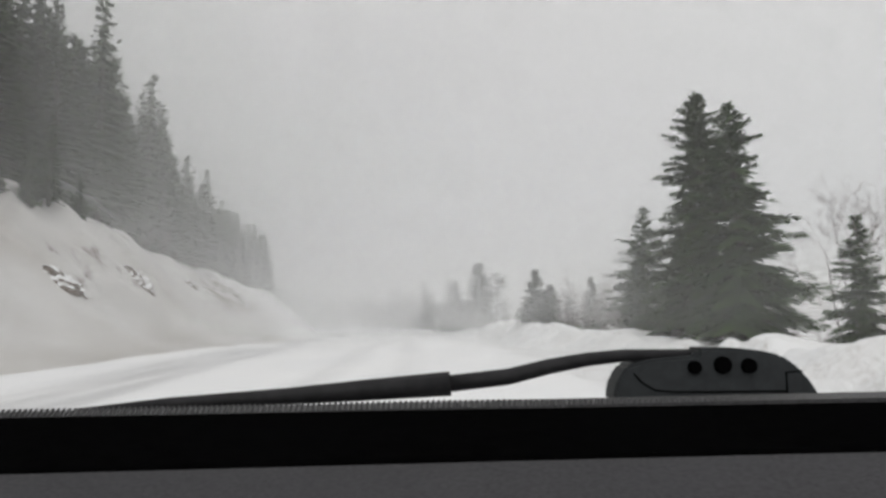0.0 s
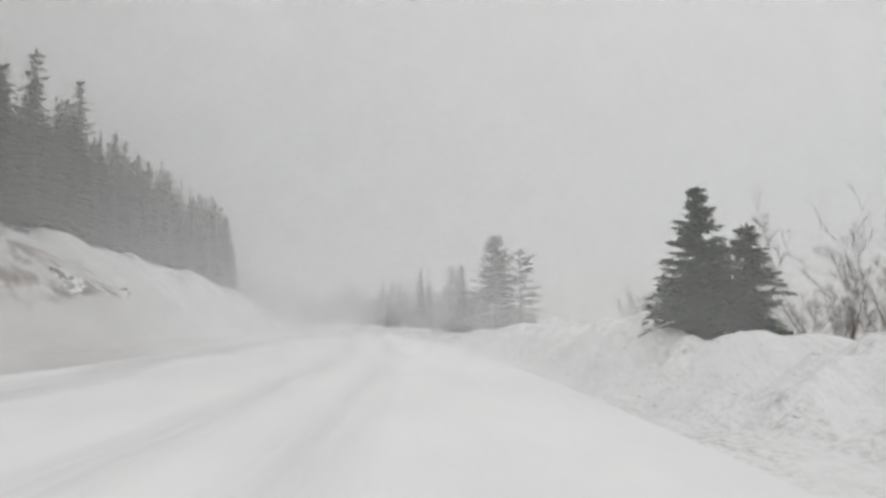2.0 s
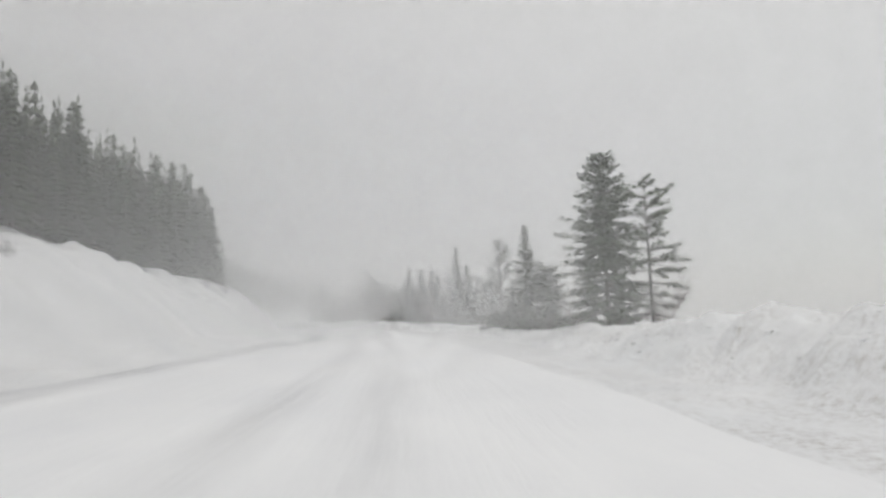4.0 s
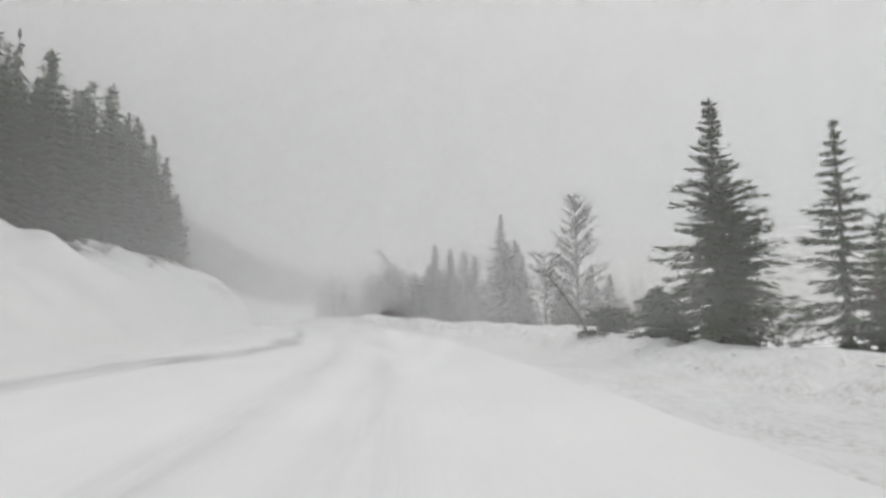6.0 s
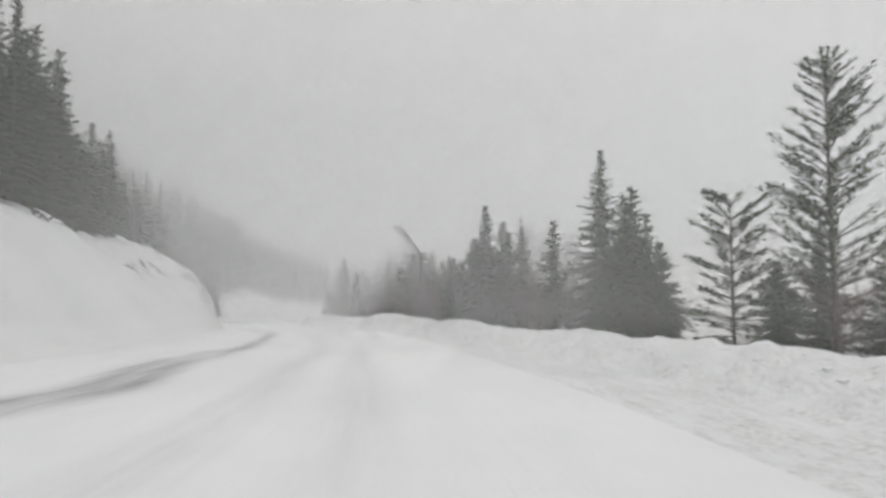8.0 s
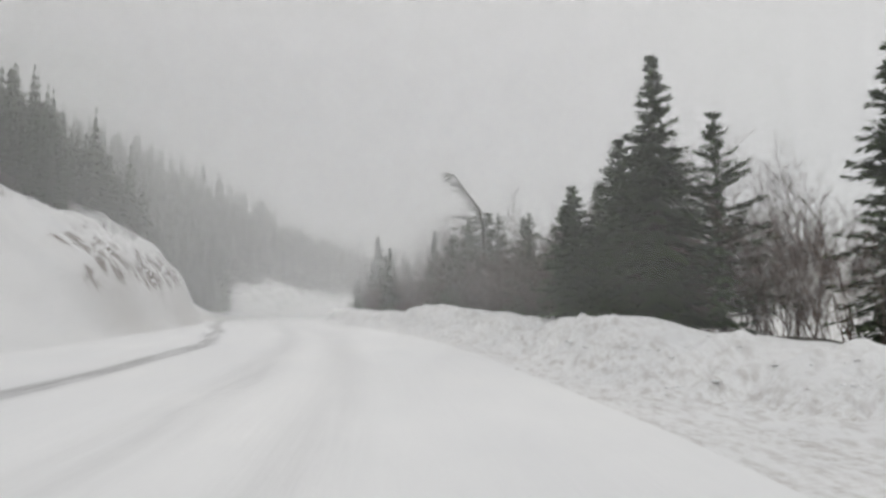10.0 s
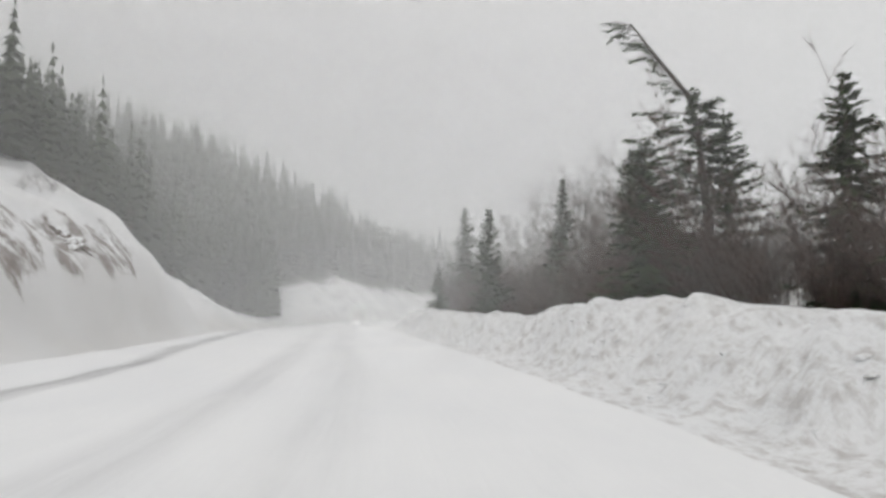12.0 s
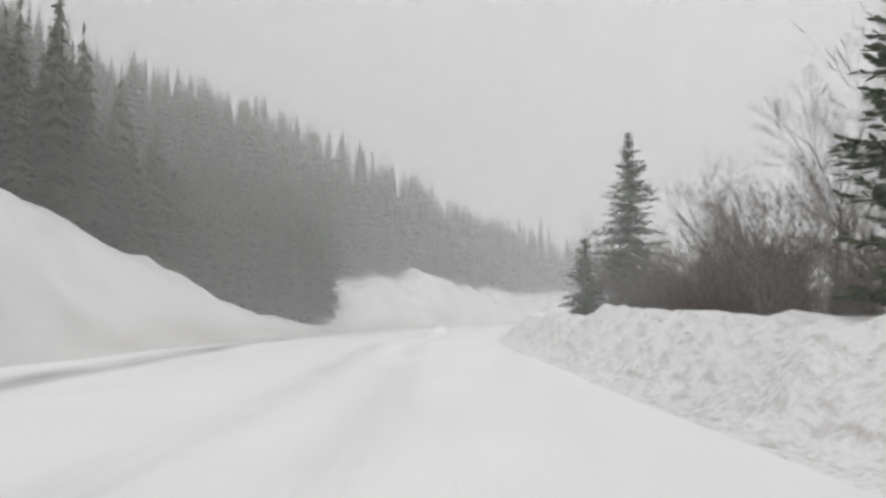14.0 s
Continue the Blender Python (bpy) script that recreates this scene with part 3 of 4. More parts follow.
own_spruce(10.3, 36.0, 4.5, "bushy spruce among bare shrubs", 20, branches=127, sprays=27, radius=1.6)
own_spruce(10.5, 47.5, 4.3, "dark spruce with thin lower limbs", 18, branches=127, sprays=31, radius=1.3)
own_spruce(4.5, 73.5, 7.6, "tall storm-worn spruce with a blunt ragged top", 21, turn=0.4, branches=210, sprays=48, radius=2.5, droop=0.2, power=0.78, gap=0.45, crown_top=0.14, core=0.6, core_from=0.36, start=0.08)
own_spruce(6.4, 74.2, 6.5, "wind-worn spruce with bare gaps between limbs", 22, branches=92, sprays=40, radius=1.9, droop=0.25, power=0.45, gap=0.7, crown_top=0.3, bare=0.3, start=0.12)
own_spruce(2.6, 87.8, 6.65, "pointed dark spruce beside the road", 23, branches=250, sprays=40, radius=2.4, droop=0.15, power=1.15, gap=0.5)
own_spruce(1.9, 91.4, 1.95, "low spreading spruce at the foot of a taller one", 47, branches=102, sprays=31, radius=1.3)
own_spruce(6.8, 90.0, 6.55, "slender spruce with open tiered limbs", 24, branches=170, sprays=36, radius=2.0, droop=0.25, gap=0.55, power=1.0, core=0.3)
own_spruce(4.6, 92.5, 4.3, "broken bushy spruce with a ragged top", 25, branches=127, sprays=31, radius=1.5, gap=0.5, crown_top=0.3, power=0.5)
own_spruce(2.4, 114.4, 8.5, "tall thin spruce with upswept bare limbs and tufted top", 26, branches=163, sprays=40, radius=2.1, droop=-0.05, power=0.55, gap=0.45, swept=0.3, crown_top=0.16, bare=0.2, start=0.06, size=0.6)
own_spruce(0.6, 117.6, 5.0, "open-limbed spruce with a flat fan of limbs", 27, branches=95, sprays=33, radius=1.7, droop=0.05, power=0.45, gap=0.6, swept=0.2, crown_top=0.35, bare=0.3)
own_spruce(4.6, 116.0, 3.6, "low bushy spruce under a tall thin one", 31, branches=127, sprays=31, radius=1.7, droop=0.1)
own_spruce(-2.1, 130.3, 9.9, "tall dense spruce with a spire top", 28, branches=250, sprays=44, radius=2.7, droop=0.2, power=1.0, core=0.72)
own_spruce(-0.7, 131.0, 7.6, "dark spruce close beside a taller spire", 29, branches=190, sprays=36, radius=1.9, droop=0.15, crown_top=0.1)
own_spruce(-8.2, 136.9, 8.1, "tall dark green spruce with a pointed top and heavy limbs", 33, branches=280, sprays=44, radius=2.2, droop=0.3, power=0.95, core=0.72)
own_spruce(-6.7, 136.4, 6.3, "open dark spruce with upswept limbs", 32, branches=150, sprays=36, radius=1.9, swept=0.15, droop=0.1, gap=0.5, core=0.3)
own_spruce(-8.9, 138.4, 6.2, "dark green spruce pressed against a taller one", 34, branches=220, sprays=40, radius=1.8, droop=0.25, power=0.8)
own_spruce(-8.9, 141.2, 5.9, "short dark spruce in a close row", 30, branches=190, sprays=36, radius=1.6, power=0.8)
own_spruce(-10.3, 139.4, 5.0, "small dark spruce above the snow bank", 58, branches=150, sprays=34, radius=1.5, power=0.9)
own_spruce(-12.6, 159.4, 7.0, "tall dark spruce with tiered limbs among shrubs", 59, branches=180, sprays=38, radius=1.9, gap=0.4, power=0.8)
own_spruce(-1.7, 122.6, 6.4, "dark spruce with a ragged double top", 60, branches=150, sprays=34, radius=1.5, gap=0.3, crown_top=0.1)
own_spruce(-0.4, 126.6, 6.0, "dark bushy spruce beside a spire", 61, branches=150, sprays=34, radius=1.6, gap=0.2)
own_spruce(-7.2, 147.5, 8.5, "tall dark spruce with feathery tops", 44, branches=239, sprays=36, radius=1.9, droop=0.2, power=0.65)
own_spruce(-5.9, 149.0, 8.2, "dark green spruce crowded by its neighbours", 45, branches=205, sprays=36, radius=1.8, power=0.7)
own_spruce(-9.4, 143.6, 5.8, "short dark spruce above the snow bank", 46, branches=170, sprays=33, radius=1.7)
own_spruce(-10.6, 149.2, 5.6, "dark spruce with spreading flat limbs", 35, branches=205, sprays=40, radius=2.3, droop=0.15, gap=0.35)
own_spruce(-12.5, 153.3, 5.9, "short dark spruce with a pointed top", 36, branches=170, sprays=33, radius=1.6)
own_spruce(-17.3, 160.5, 5.9, "dense dark spruce beside a leaning trunk", 37, branches=188, sprays=33, radius=1.6, droop=0.15, crown_top=0.12)
own_spruce(-17.8, 172.4, 8.4, "dense dark spruce rising from brown shrubs", 38, branches=239, sprays=39, radius=2.3, power=0.7)
own_spruce(-14.8, 164.4, 7.6, "ragged spruce with flat spreading limbs", 39, branches=127, sprays=36, radius=2.0, gap=0.5, droop=0.15, power=0.75, crown_top=0.05)
own_spruce(-25.0, 175.2, 6.5, "young spruce with upswept limbs", 40, branches=150, sprays=31, radius=1.35, gap=0.5, swept=0.2, droop=0.1)
own_spruce(-21.5, 176.8, 8.1, "slender spire of a spruce above bare birches", 41, branches=170, sprays=33, radius=1.45, power=0.9)
own_spruce(-32.3, 199.0, 10.3, "slender spruce with tiered limbs at the bend", 42, branches=277, sprays=36, radius=2.8, gap=0.3)
own_spruce(-34.2, 197.5, 5.0, "small spruce at the bend of the road", 43, branches=146, sprays=31, radius=1.4, gap=0.3)


own_spruce(3.8, 118.8, 4.4, "bushy spruce beside a tall thin one", 51, branches=140, sprays=30, radius=1.6, droop=0.1)
own_spruce(1.5, 116.2, 2.9, "low spruce under taller trees", 52, branches=110, sprays=26, radius=1.4, droop=0.1)
own_spruce(-0.6, 122.5, 4.2, "ragged bushy spruce behind the bank", 53, branches=130, sprays=28, radius=1.5, gap=0.3)
own_spruce(-1.6, 126.0, 5.2, "dark bushy spruce near a tall spire", 54, branches=150, sprays=28, radius=1.5)
own_spruce(-4.4, 132.0, 6.4, "dense dark spruce in a close row", 55, branches=170, sprays=28, radius=1.5)
own_spruce(0.9, 94.3, 1.3, "low bushy spruce at the foot of a leaning one", 57, branches=110, sprays=30, radius=1.25, droop=0.1, size=0.55, power=0.45, gap=0.5)
own_spruce(8.6, 91.5, 4.0, "bushy spruce on the slope beyond the bank", 56, branches=130, sprays=26, radius=1.6)


def leaning_tree():
    """A dead-topped trunk leaning over the road, with tufts along its end."""
    g = Leafage(77)
    base = at_world(-15.6, 163.2)
    line = [Vector((0.1, 0, -0.3)), Vector((0.12, 0, 2.5)), Vector((0.0, 0, 4.6)), Vector((-0.1, 0, 6.2)), Vector((-0.35, -0.05, 7.3)), Vector((-1.2, -0.1, 8.4)), Vector((-2.05, -0.15, 9.6))]
    g.tube(line, (0.17, 0.15, 0.125, 0.105, 0.085, 0.055, 0.02), 7)
    for k in range(118):
        low = k < 92
        z = g.rng.uniform(3.0, 7.0) if low else 9.55 - 2.4 * g.rng.random() ** 1.5
        i = max(j for j in range(len(line)) if line[j].z <= z)
        i = min(i, len(line) - 2)
        p = line[i].lerp(line[i + 1], (z - line[i].z) / (line[i + 1].z - line[i].z))
        az = g.rng.random() * 6.28
        reach = g.rng.uniform(0.9, 2.1) * (0.75 - 0.4 * math.cos(az)) if low else g.rng.uniform(0.35, 0.95)
        out = Vector((math.cos(az), math.sin(az), 0)) if low else Vector((math.cos(az) * 0.6 - 0.9, math.sin(az) * 0.5, 0.1 + 0.35 * math.sin(az * 3))).normalized()
        tip = p + out * reach + Vector((0, 0, g.rng.uniform(-0.15, 0.2)))
        g.tube([p, p.lerp(tip, 0.6) + Vector((0, 0, 0.12)), tip - Vector((0, 0, 0.12))], (0.025, 0.016, 0.005), 3)
        for m in range(50 if low else 34):
            f = g.rng.uniform(0.35, 1.0)
            way = Matrix.Rotation(g.rng.uniform(-1.1, 1.1), 3, "Z") @ out + Vector((0, 0, g.rng.uniform(-0.3, 0.3)))
            g.spray(p.lerp(tip, f), way, g.rng.uniform(0.16, 0.36) if low else g.rng.uniform(0.10, 0.24), g.rng.uniform(0.05, 0.10) if low else g.rng.uniform(0.03, 0.06), 0.2)
    ob = tree_thing("leaning_spruce", (mesh_of("trunk", g.wv, g.wf, BARK, smooth_shade=True), mesh_of("crown", g.v, g.f, NEEDLES)), "leaning half-dead spruce with a bent tufted top")
    ob.matrix_basis = Matrix.LocRotScale(base, Euler((0, 0, 0.25)), None)


leaning_tree()

def leaning_snag():
    """A wind-thrown spruce leaning out over the bank."""
    g = Leafage(88)
    line = [Vector((0, 0, -0.3)), Vector((-0.7, 0, 1.2)), Vector((-1.9, 0.1, 2.8)), Vector((-3.3, 0.1, 4.5))]
    line = [v * 0.58 for v in line]
    g.tube(line, (0.055, 0.045, 0.028, 0.008), 6)
    for k in range(44):
        f = 0.15 + 0.75 * g.rng.random()
        i = min(2, int(f * 3))
        p = line[i].lerp(line[i + 1], f * 3 - i)
        az = g.rng.random() * 6.28
        out = Vector((math.cos(az) * 0.9 - 0.35, math.sin(az) * 0.9, g.rng.uniform(-0.1, 0.35))).normalized()
        tip = p + out * g.rng.uniform(0.2, 0.62) * (1.15 - 0.7 * f)
        g.tube([p, p.lerp(tip, 0.6), tip], (0.016, 0.011, 0.004), 3)
        for m in range(26):
            way = Matrix.Rotation(g.rng.uniform(-1.1, 1.1), 3, "Z") @ out + Vector((0, 0, g.rng.uniform(-0.2, 0.2)))
            g.spray(p.lerp(tip, g.rng.uniform(0.3, 1.0)), way, g.rng.uniform(0.07, 0.18), g.rng.uniform(0.02, 0.05), 0.2)
    ob = tree_thing("leaning_spruce", (mesh_of("trunk", g.wv, g.wf, BARK, smooth_shade=True), mesh_of("crown", g.v, g.f, NEEDLES)), "wind-thrown spruce leaning out over the snow bank")
    ob.matrix_basis = Matrix.LocRotScale(at_world(0.25, 94.0), Euler((0, 0, 0.3)), None)


leaning_snag()

# wood on the hill side: single trees along its edge, the mass behind
FOREST = [spruce_meshes(100 + k, h, h * r, 160, 6, start=0.05, droop=0.25, power=p, size=1.35, gap=gp, pads=False, core=0.82) for k, (h, r, p, gp) in enumerate(((9.0, 0.17, 0.8, 0.0), (8.0, 0.2, 0.75, 0.1), (10.0, 0.15, 0.85, 0.0), (7.5, 0.19, 0.9, 0.0), (9.5, 0.18, 0.75, 0.1)))]
rng = np.random.default_rng(4)
protos = []
for k, meshes in enumerate(FOREST):
    ob = tree_thing("spruce_tree", meshes, "dark spruce at the edge of the hillside wood", group="spruces above the road cut")
    protos.append(ob)
    stand(ob, 2.0 + 1.5 * k, -17.5 - (k % 3), rng.random() * 6)
for k in range(285):
    s = rng.uniform(-2, 268) if k > 70 else rng.uniform(10, 78)
    u = -15.8 - abs(rng.normal(0, 1)) * 4.0 - (1.5 if 40 < s < 100 else 0.8)
    if 212 < s < 228:
        u += 5.5
    if 228 <= s < 264:
        u = min(u, -18.2 - 3 * rng.random())
    p = ground_at(s, u) - Vector((0, 0, 0.15))
    sc = rng.uniform(0.8, 1.08) * float(np.interp(s, (0, 20, 50, 58, 66, 74, 82, 104, 118, 137, 147, 178, 192, 270), (1.1, 1.2, 1.25, 1.1, 0.8, 0.72, 1.0, 1.02, 1.08, 1.05, 0.66, 0.66, 0.9, 1.0)))
    copy_thing(protos[k % 5], Matrix.LocRotScale(p, Euler((0, 0, rng.random() * 6.28)), Vector((sc * rng.uniform(1.15, 1.45),) * 2 + (sc * rng.uniform(0.85, 1.08),))))

for k in range(30):
    s, u = rng.uniform(124, 160), -16.4 - 2.6 * rng.random()
    sc = rng.uniform(0.88, 1.08) * float(np.interp(s, (124, 138, 148, 160), (1.02, 0.98, 0.74, 0.68)))
    copy_thing(protos[k % 5], Matrix.LocRotScale(ground_at(s, u) - Vector((0, 0, 0.15)), Euler((0, 0, rng.random() * 6.28)), Vector((sc * 1.3, sc * 1.3, sc))))
for k in range(14):
    s = 7 + 1.6 * k + rng.random()
    u = -13.4 - 1.3 * rng.random()
    sc = rng.uniform(0.2, 0.36)
    copy_thing(protos[k % 5], Matrix.LocRotScale(ground_at(s, u) - Vector((0, 0, 0.05)), Euler((0, 0, k * 1.3)), Vector((sc * 1.6, sc * 1.6, sc))))


def wood_mass():
    """The wood on the slope, too many trees to count."""
    small = []
    for k in range(4):
        g = Leafage(300 + k)
        r = g.rng
        h = (8.5, 9.5, 7.5, 10)[k]
        for b in range(11):
            t = 0.07 + 0.86 * (b + 0.5) / 11
            w = max(0.16, h * 0.16 * (1 - t) ** 0.8 * r.uniform(0.85, 1.15))
            g.skirt((0, 0, h * t), w, max(0.2, 0.5 * w, 0.064 * h), 5)
        for b in range(34):
            t = 0.06 + 0.93 * (b + r.random()) / 34
            az = r.random() * 6.28
            length = max(0.15, h * 0.19 * (1 - t) ** 0.75 * r.uniform(0.6, 1.1))
            g.spray((0, 0, h * t), (math.cos(az), math.sin(az), 0.15 - 0.3 * (1 - t)), length, 0.48 * length + 0.10, 0.5)
        g.spray((0, 0, h * 0.93), (0, 0, 1), h * 0.09, 0.2, 0)
        small.append((np.array(g.v), g.f))
    r = np.random.default_rng(9)
    vs, fs, total = [], [], 0
    for k in range(4500):
        s, u = r.uniform(-20, 296), -20 - 78 * r.random() ** 1.35
        if k > 3600:
            s, u = (r.uniform(176, 232), -15.5 - 30 * r.random()) if k < 4200 else (r.uniform(225, 331), -16 - 45 * r.random())
            if 228 < s < 266:
                u -= 3
        if s > 285 and u < -64 or s < 140 and u < -58:
            continue
        p = ground_at(s, u)
        v, f = small[k % 4]
        a, sc = r.random() * 6.28, r.uniform(0.7, 1.15) * float(np.interp(s, (50, 58, 66, 74, 82, 104, 116, 138, 148, 176, 190), (1.12, 1.05, 0.78, 0.72, 0.96, 0.96, 1.05, 1.05, 0.68, 0.68, 1.0)))
        c, d = math.cos(a) * sc, math.sin(a) * sc
        w = np.stack([v[:, 0] * c - v[:, 1] * d, v[:, 0] * d + v[:, 1] * c, v[:, 2] * sc], -1) + np.array(p)
        vs.append(w)
        fs += [tuple(i + total for i in face) for face in f]
        total += len(v)
    return new("spruce_wood", mesh_of("spruce_wood", np.concatenate(vs), fs, FROSTED))


tagged(wood_mass(), "dense dark spruce wood covering the snowy hillside", "wood", kind="stuff")


# ---- bare trees and shrubs ----
def bare_meshes(seed, height, stems, spread, depth, mat, thin=1.0):
    g = Leafage(seed)
    r = g.rng

    def limb(p, way, length, radius, level):
        q = p + way * length * 0.5 + Vector((r.uniform(-1, 1), r.uniform(-1, 1), 0)) * length * 0.05
        e = p + way * length + Vector((0, 0, length * 0.06))
        if level < (2 if depth > 4 else 1):
            g.tube([p, q, e], (radius, radius * 0.75, radius * 0.45), 4 if level == 0 else 3)
        else:
            g.twig(p, e, radius)
        if level >= depth:
            return
        for k in range(int(r.integers(3, 6))):
            f = r.uniform(0.3, 1.0)
            a = p.lerp(e, f)
            turn = Vector((r.normal(), r.normal(), r.normal() * 0.6 + 0.35)).normalized()
            limb(a, (way * 0.9 + turn * 0.62).normalized(), length * r.uniform(0.42, 0.68), max(0.0045, radius * 0.5), level + 1)

    for k in range(stems):
        a = r.random() * 6.28
        way = Vector((math.cos(a) * spread * r.random(), math.sin(a) * spread * r.random(), 1)).normalized()
        limb(Vector((math.cos(a) * 0.25, math.sin(a) * 0.25, -0.2)), way, height * r.uniform(0.45, 0.62), 0.011 * height * thin, 0)
    return mesh_of("stems", g.wv, g.wf, mat, smooth_shade=True)


def bare_thing(name, me, label, category, group=""):
    base = tagged(new(name), label, category, group)
    part("stems", me, base)
    return base


birches = []
for k, (h, n, sp) in enumerate(((8.5, 3, 0.35), (7.5, 4, 0.45), (9.5, 3, 0.3))):
    birches.append(bare_thing("birch_tree", bare_meshes(500 + k, h, n, sp, 5, BIRCH, 0.44), "bare grey birch with fine upright twigs", "tree", "bare birches"))
shrubs = []
for k, (h, n, sp) in enumerate(((2.6, 8, 0.9), (3.0, 3, 0.8), (2.1, 8, 1.0), (3.4, 3, 0.7))):
    shrubs.append(bare_thing("alder_shrub", bare_meshes(520 + k, h, n, sp, 4 if k % 2 else 3, ALDER, 0.36), "leafless brown alder shrub behind the snow bank", "shrub", "roadside alder shrubs"))
BIRCH_SPOTS = ((141, 15, 1.0), (144, 18, 1.1), (147, 15.5, 1.05), (142.6, 8.8, 0.58), (143.6, 9.4, 0.62), (158, 17, 0.9), (172, 15, 0.85), (176, 16, 0.95), (180, 14, 0.9), (183, 12, 0.75), (187, 15, 0.8), (191, 13, 0.7), (29, 12.5, 0.5), (50.5, 12.8, 0.5), (19.5, 11.6, 0.5), (189.6, 9.5, 0.72), (192, 10.5, 0.75), (186, 10.5, 0.7), (171.5, 11.5, 0.8), (174, 12, 0.85), (178, 11.5, 0.8), (181.5, 10.5, 0.72), (155, 12, 0.7), (143.5, 10.4, 0.6), (142, 9.6, 0.55), (141, 10.4, 0.58), (182, 13, 1.1), (179, 14.5, 1.15), (185, 15, 1.05), (176, 14, 1.0))
for k, (s, u, sc) in enumerate(BIRCH_SPOTS):
    m = Matrix.LocRotScale(ground_at(s, u) - Vector((0, 0, 0.1)), Euler((0, 0, k * 1.7)), Vector((sc,) * 3))
    if k < 3:
        birches[k].matrix_basis = m
    else:
        copy_thing(birches[k % 3], m)
shrub_spots = []
rs = np.random.default_rng(21)
for k in range(100):
    s = rs.uniform(128, 206)
    shrub_spots.append((s, rs.uniform(8.2, 13.5), rs.uniform(0.85, 1.2)))
for k in range(70):
    shrub_spots.append((rs.uniform(133, 168), rs.uniform(8.6, 12.5), rs.uniform(1.15, 1.55)))
for k in range(90):
    shrub_spots.append((rs.uniform(160, 204), rs.uniform(8.6, 12.5), rs.uniform(1.1, 1.45)))
for k in range(26):
    shrub_spots.append((rs.uniform(30, 50), rs.uniform(8, 14), rs.uniform(0.6, 1.0)))
for k in range(10):
    shrub_spots.append((rs.uniform(14, 30), rs.uniform(9.5, 15), rs.uniform(0.5, 0.9)))
for k in range(34):
    shrub_spots.append((rs.uniform(68, 124), rs.uniform(9.5, 15), rs.uniform(0.5, 0.9)))
for k in range(46):
    s = rs.uniform(6, 205)
    shrub_spots.append((s, -13.6 - 2.2 * rs.random() + float(np.interp(s, (138, 150, 178, 190), (0, 2.0, 2.2, 0))), rs.uniform(0.22, 0.5)))
for k, (s, u, sc) in enumerate(shrub_spots):
    m = Matrix.LocRotScale(ground_at(s, u) - Vector((0, 0, 0.1)), Euler((0, 0, k * 2.4)), Vector((sc,) * 3))
    if k < 4:
        shrubs[k].matrix_basis = m
    else:
        copy_thing(shrubs[k % 4], m)


# ---- rock ledges in the cut ----
def ledge(seed, size):
    bm = bmesh.new()
    bmesh.ops.create_icosphere(bm, subdivisions=4, radius=1.0)
    r = np.random.default_rng(seed)
    off = Vector(r.uniform(-50, 50, 3))
    for v in bm.verts:
        n1 = noise.cell(v.co * 2.2 + off) - 0.5
        n2 = noise.noise(v.co * 1.3 + off)
        n3 = noise.noise(v.co * 5.0 + off)
        v.co *= 1.0 + 0.12 * n1 + 0.30 * n2 + 0.16 * n3
        v.co = Vector((v.co.x * size[0], v.co.y * size[1], v.co.z * size[2]))
    me = bpy.data.meshes.new("rock_ledge")
    bm.to_mesh(me)
    bm.free()
    me.materials.append(ROCK)
    return me


LEDGES = ((22, -11.4, 0), (29.5, -11.9, 2), (37, -12.2, 1), (48, -11.8, 2), (54, -12.0, 1), (129, -14.8, 2), (153, -10.6, 1), (161, -10.4, 0), (169, -10.6, 2), (12, -13.6, 1), (16, -14.2, 0))
rock_data = [ledge(60 + k, sz) for k, sz in enumerate(((0.9, 1.2, 0.5), (0.6, 0.8, 0.42), (0.9, 0.9, 0.5)))]
for k, (s, u, m) in enumerate(LEDGES):
    ob = tagged(new("rock_ledge", rock_data[m]), "brown rock ledge showing through the snowy cut", "rock", "rock ledges in the cut")
    p = ground_at(s, u)
    ob.matrix_basis = Matrix.LocRotScale(p - Vector((0, 0, 0.42)), Euler((0.1, 0.72, float(np.interp(s, LINE_S, LINE_H)) + 0.3 * math.sin(k * 2.1))), None)

# ---- clods thrown up by the plough ----
def clods():
    r = np.random.default_rng(31)
    bm = bmesh.new()
    bmesh.ops.create_icosphere(bm, subdivisions=1, radius=1.0)
    v0 = np.array([v.co[:] for v in bm.verts])
    f0 = np.array([[v.index for v in f.verts] for f in bm.faces])
    bm.free()
    vs, fs, uvs, total = [], [], [], 0
    for k in range(1700):
        s = r.uniform(20, 190)
        crest = float(np.interp(s, (-40, 24, 31, 44, 55, 120, 132, 152, 162, 185, 340), (6.4, 6.3, 5.0, 5.1, 6.7, 6.7, 5.2, 5.2, 5.3, 5.0, 6.4)))
        u = crest - 2.0 + 2.1 * r.random() ** 0.8
        size = 0.02 + 0.06 * r.random() ** 2.5
        p = np.array(ground_at(s, u))
        w = v0 * (1 + r.uniform(-0.3, 0.3, (len(v0), 1))) * size * np.array([r.uniform(0.8, 2.0), r.uniform(0.8, 2.0), r.uniform(0.3, 0.6)])
        vs.append(w + p - np.array([0, 0, size * 0.15]))
        fs.append(f0 + total)
        uvs.append(np.tile([s, u], (len(v0), 1)) + w[:, :2])
        total += len(v0)
    return new("snow_clods", mesh_of("snow_clods", np.concatenate(vs), np.concatenate(fs).tolist(), BANK_SNOW, np.concatenate(uvs)))


tagged(clods(), "small clods of ploughed snow on the bank", "snow clods", kind="stuff")

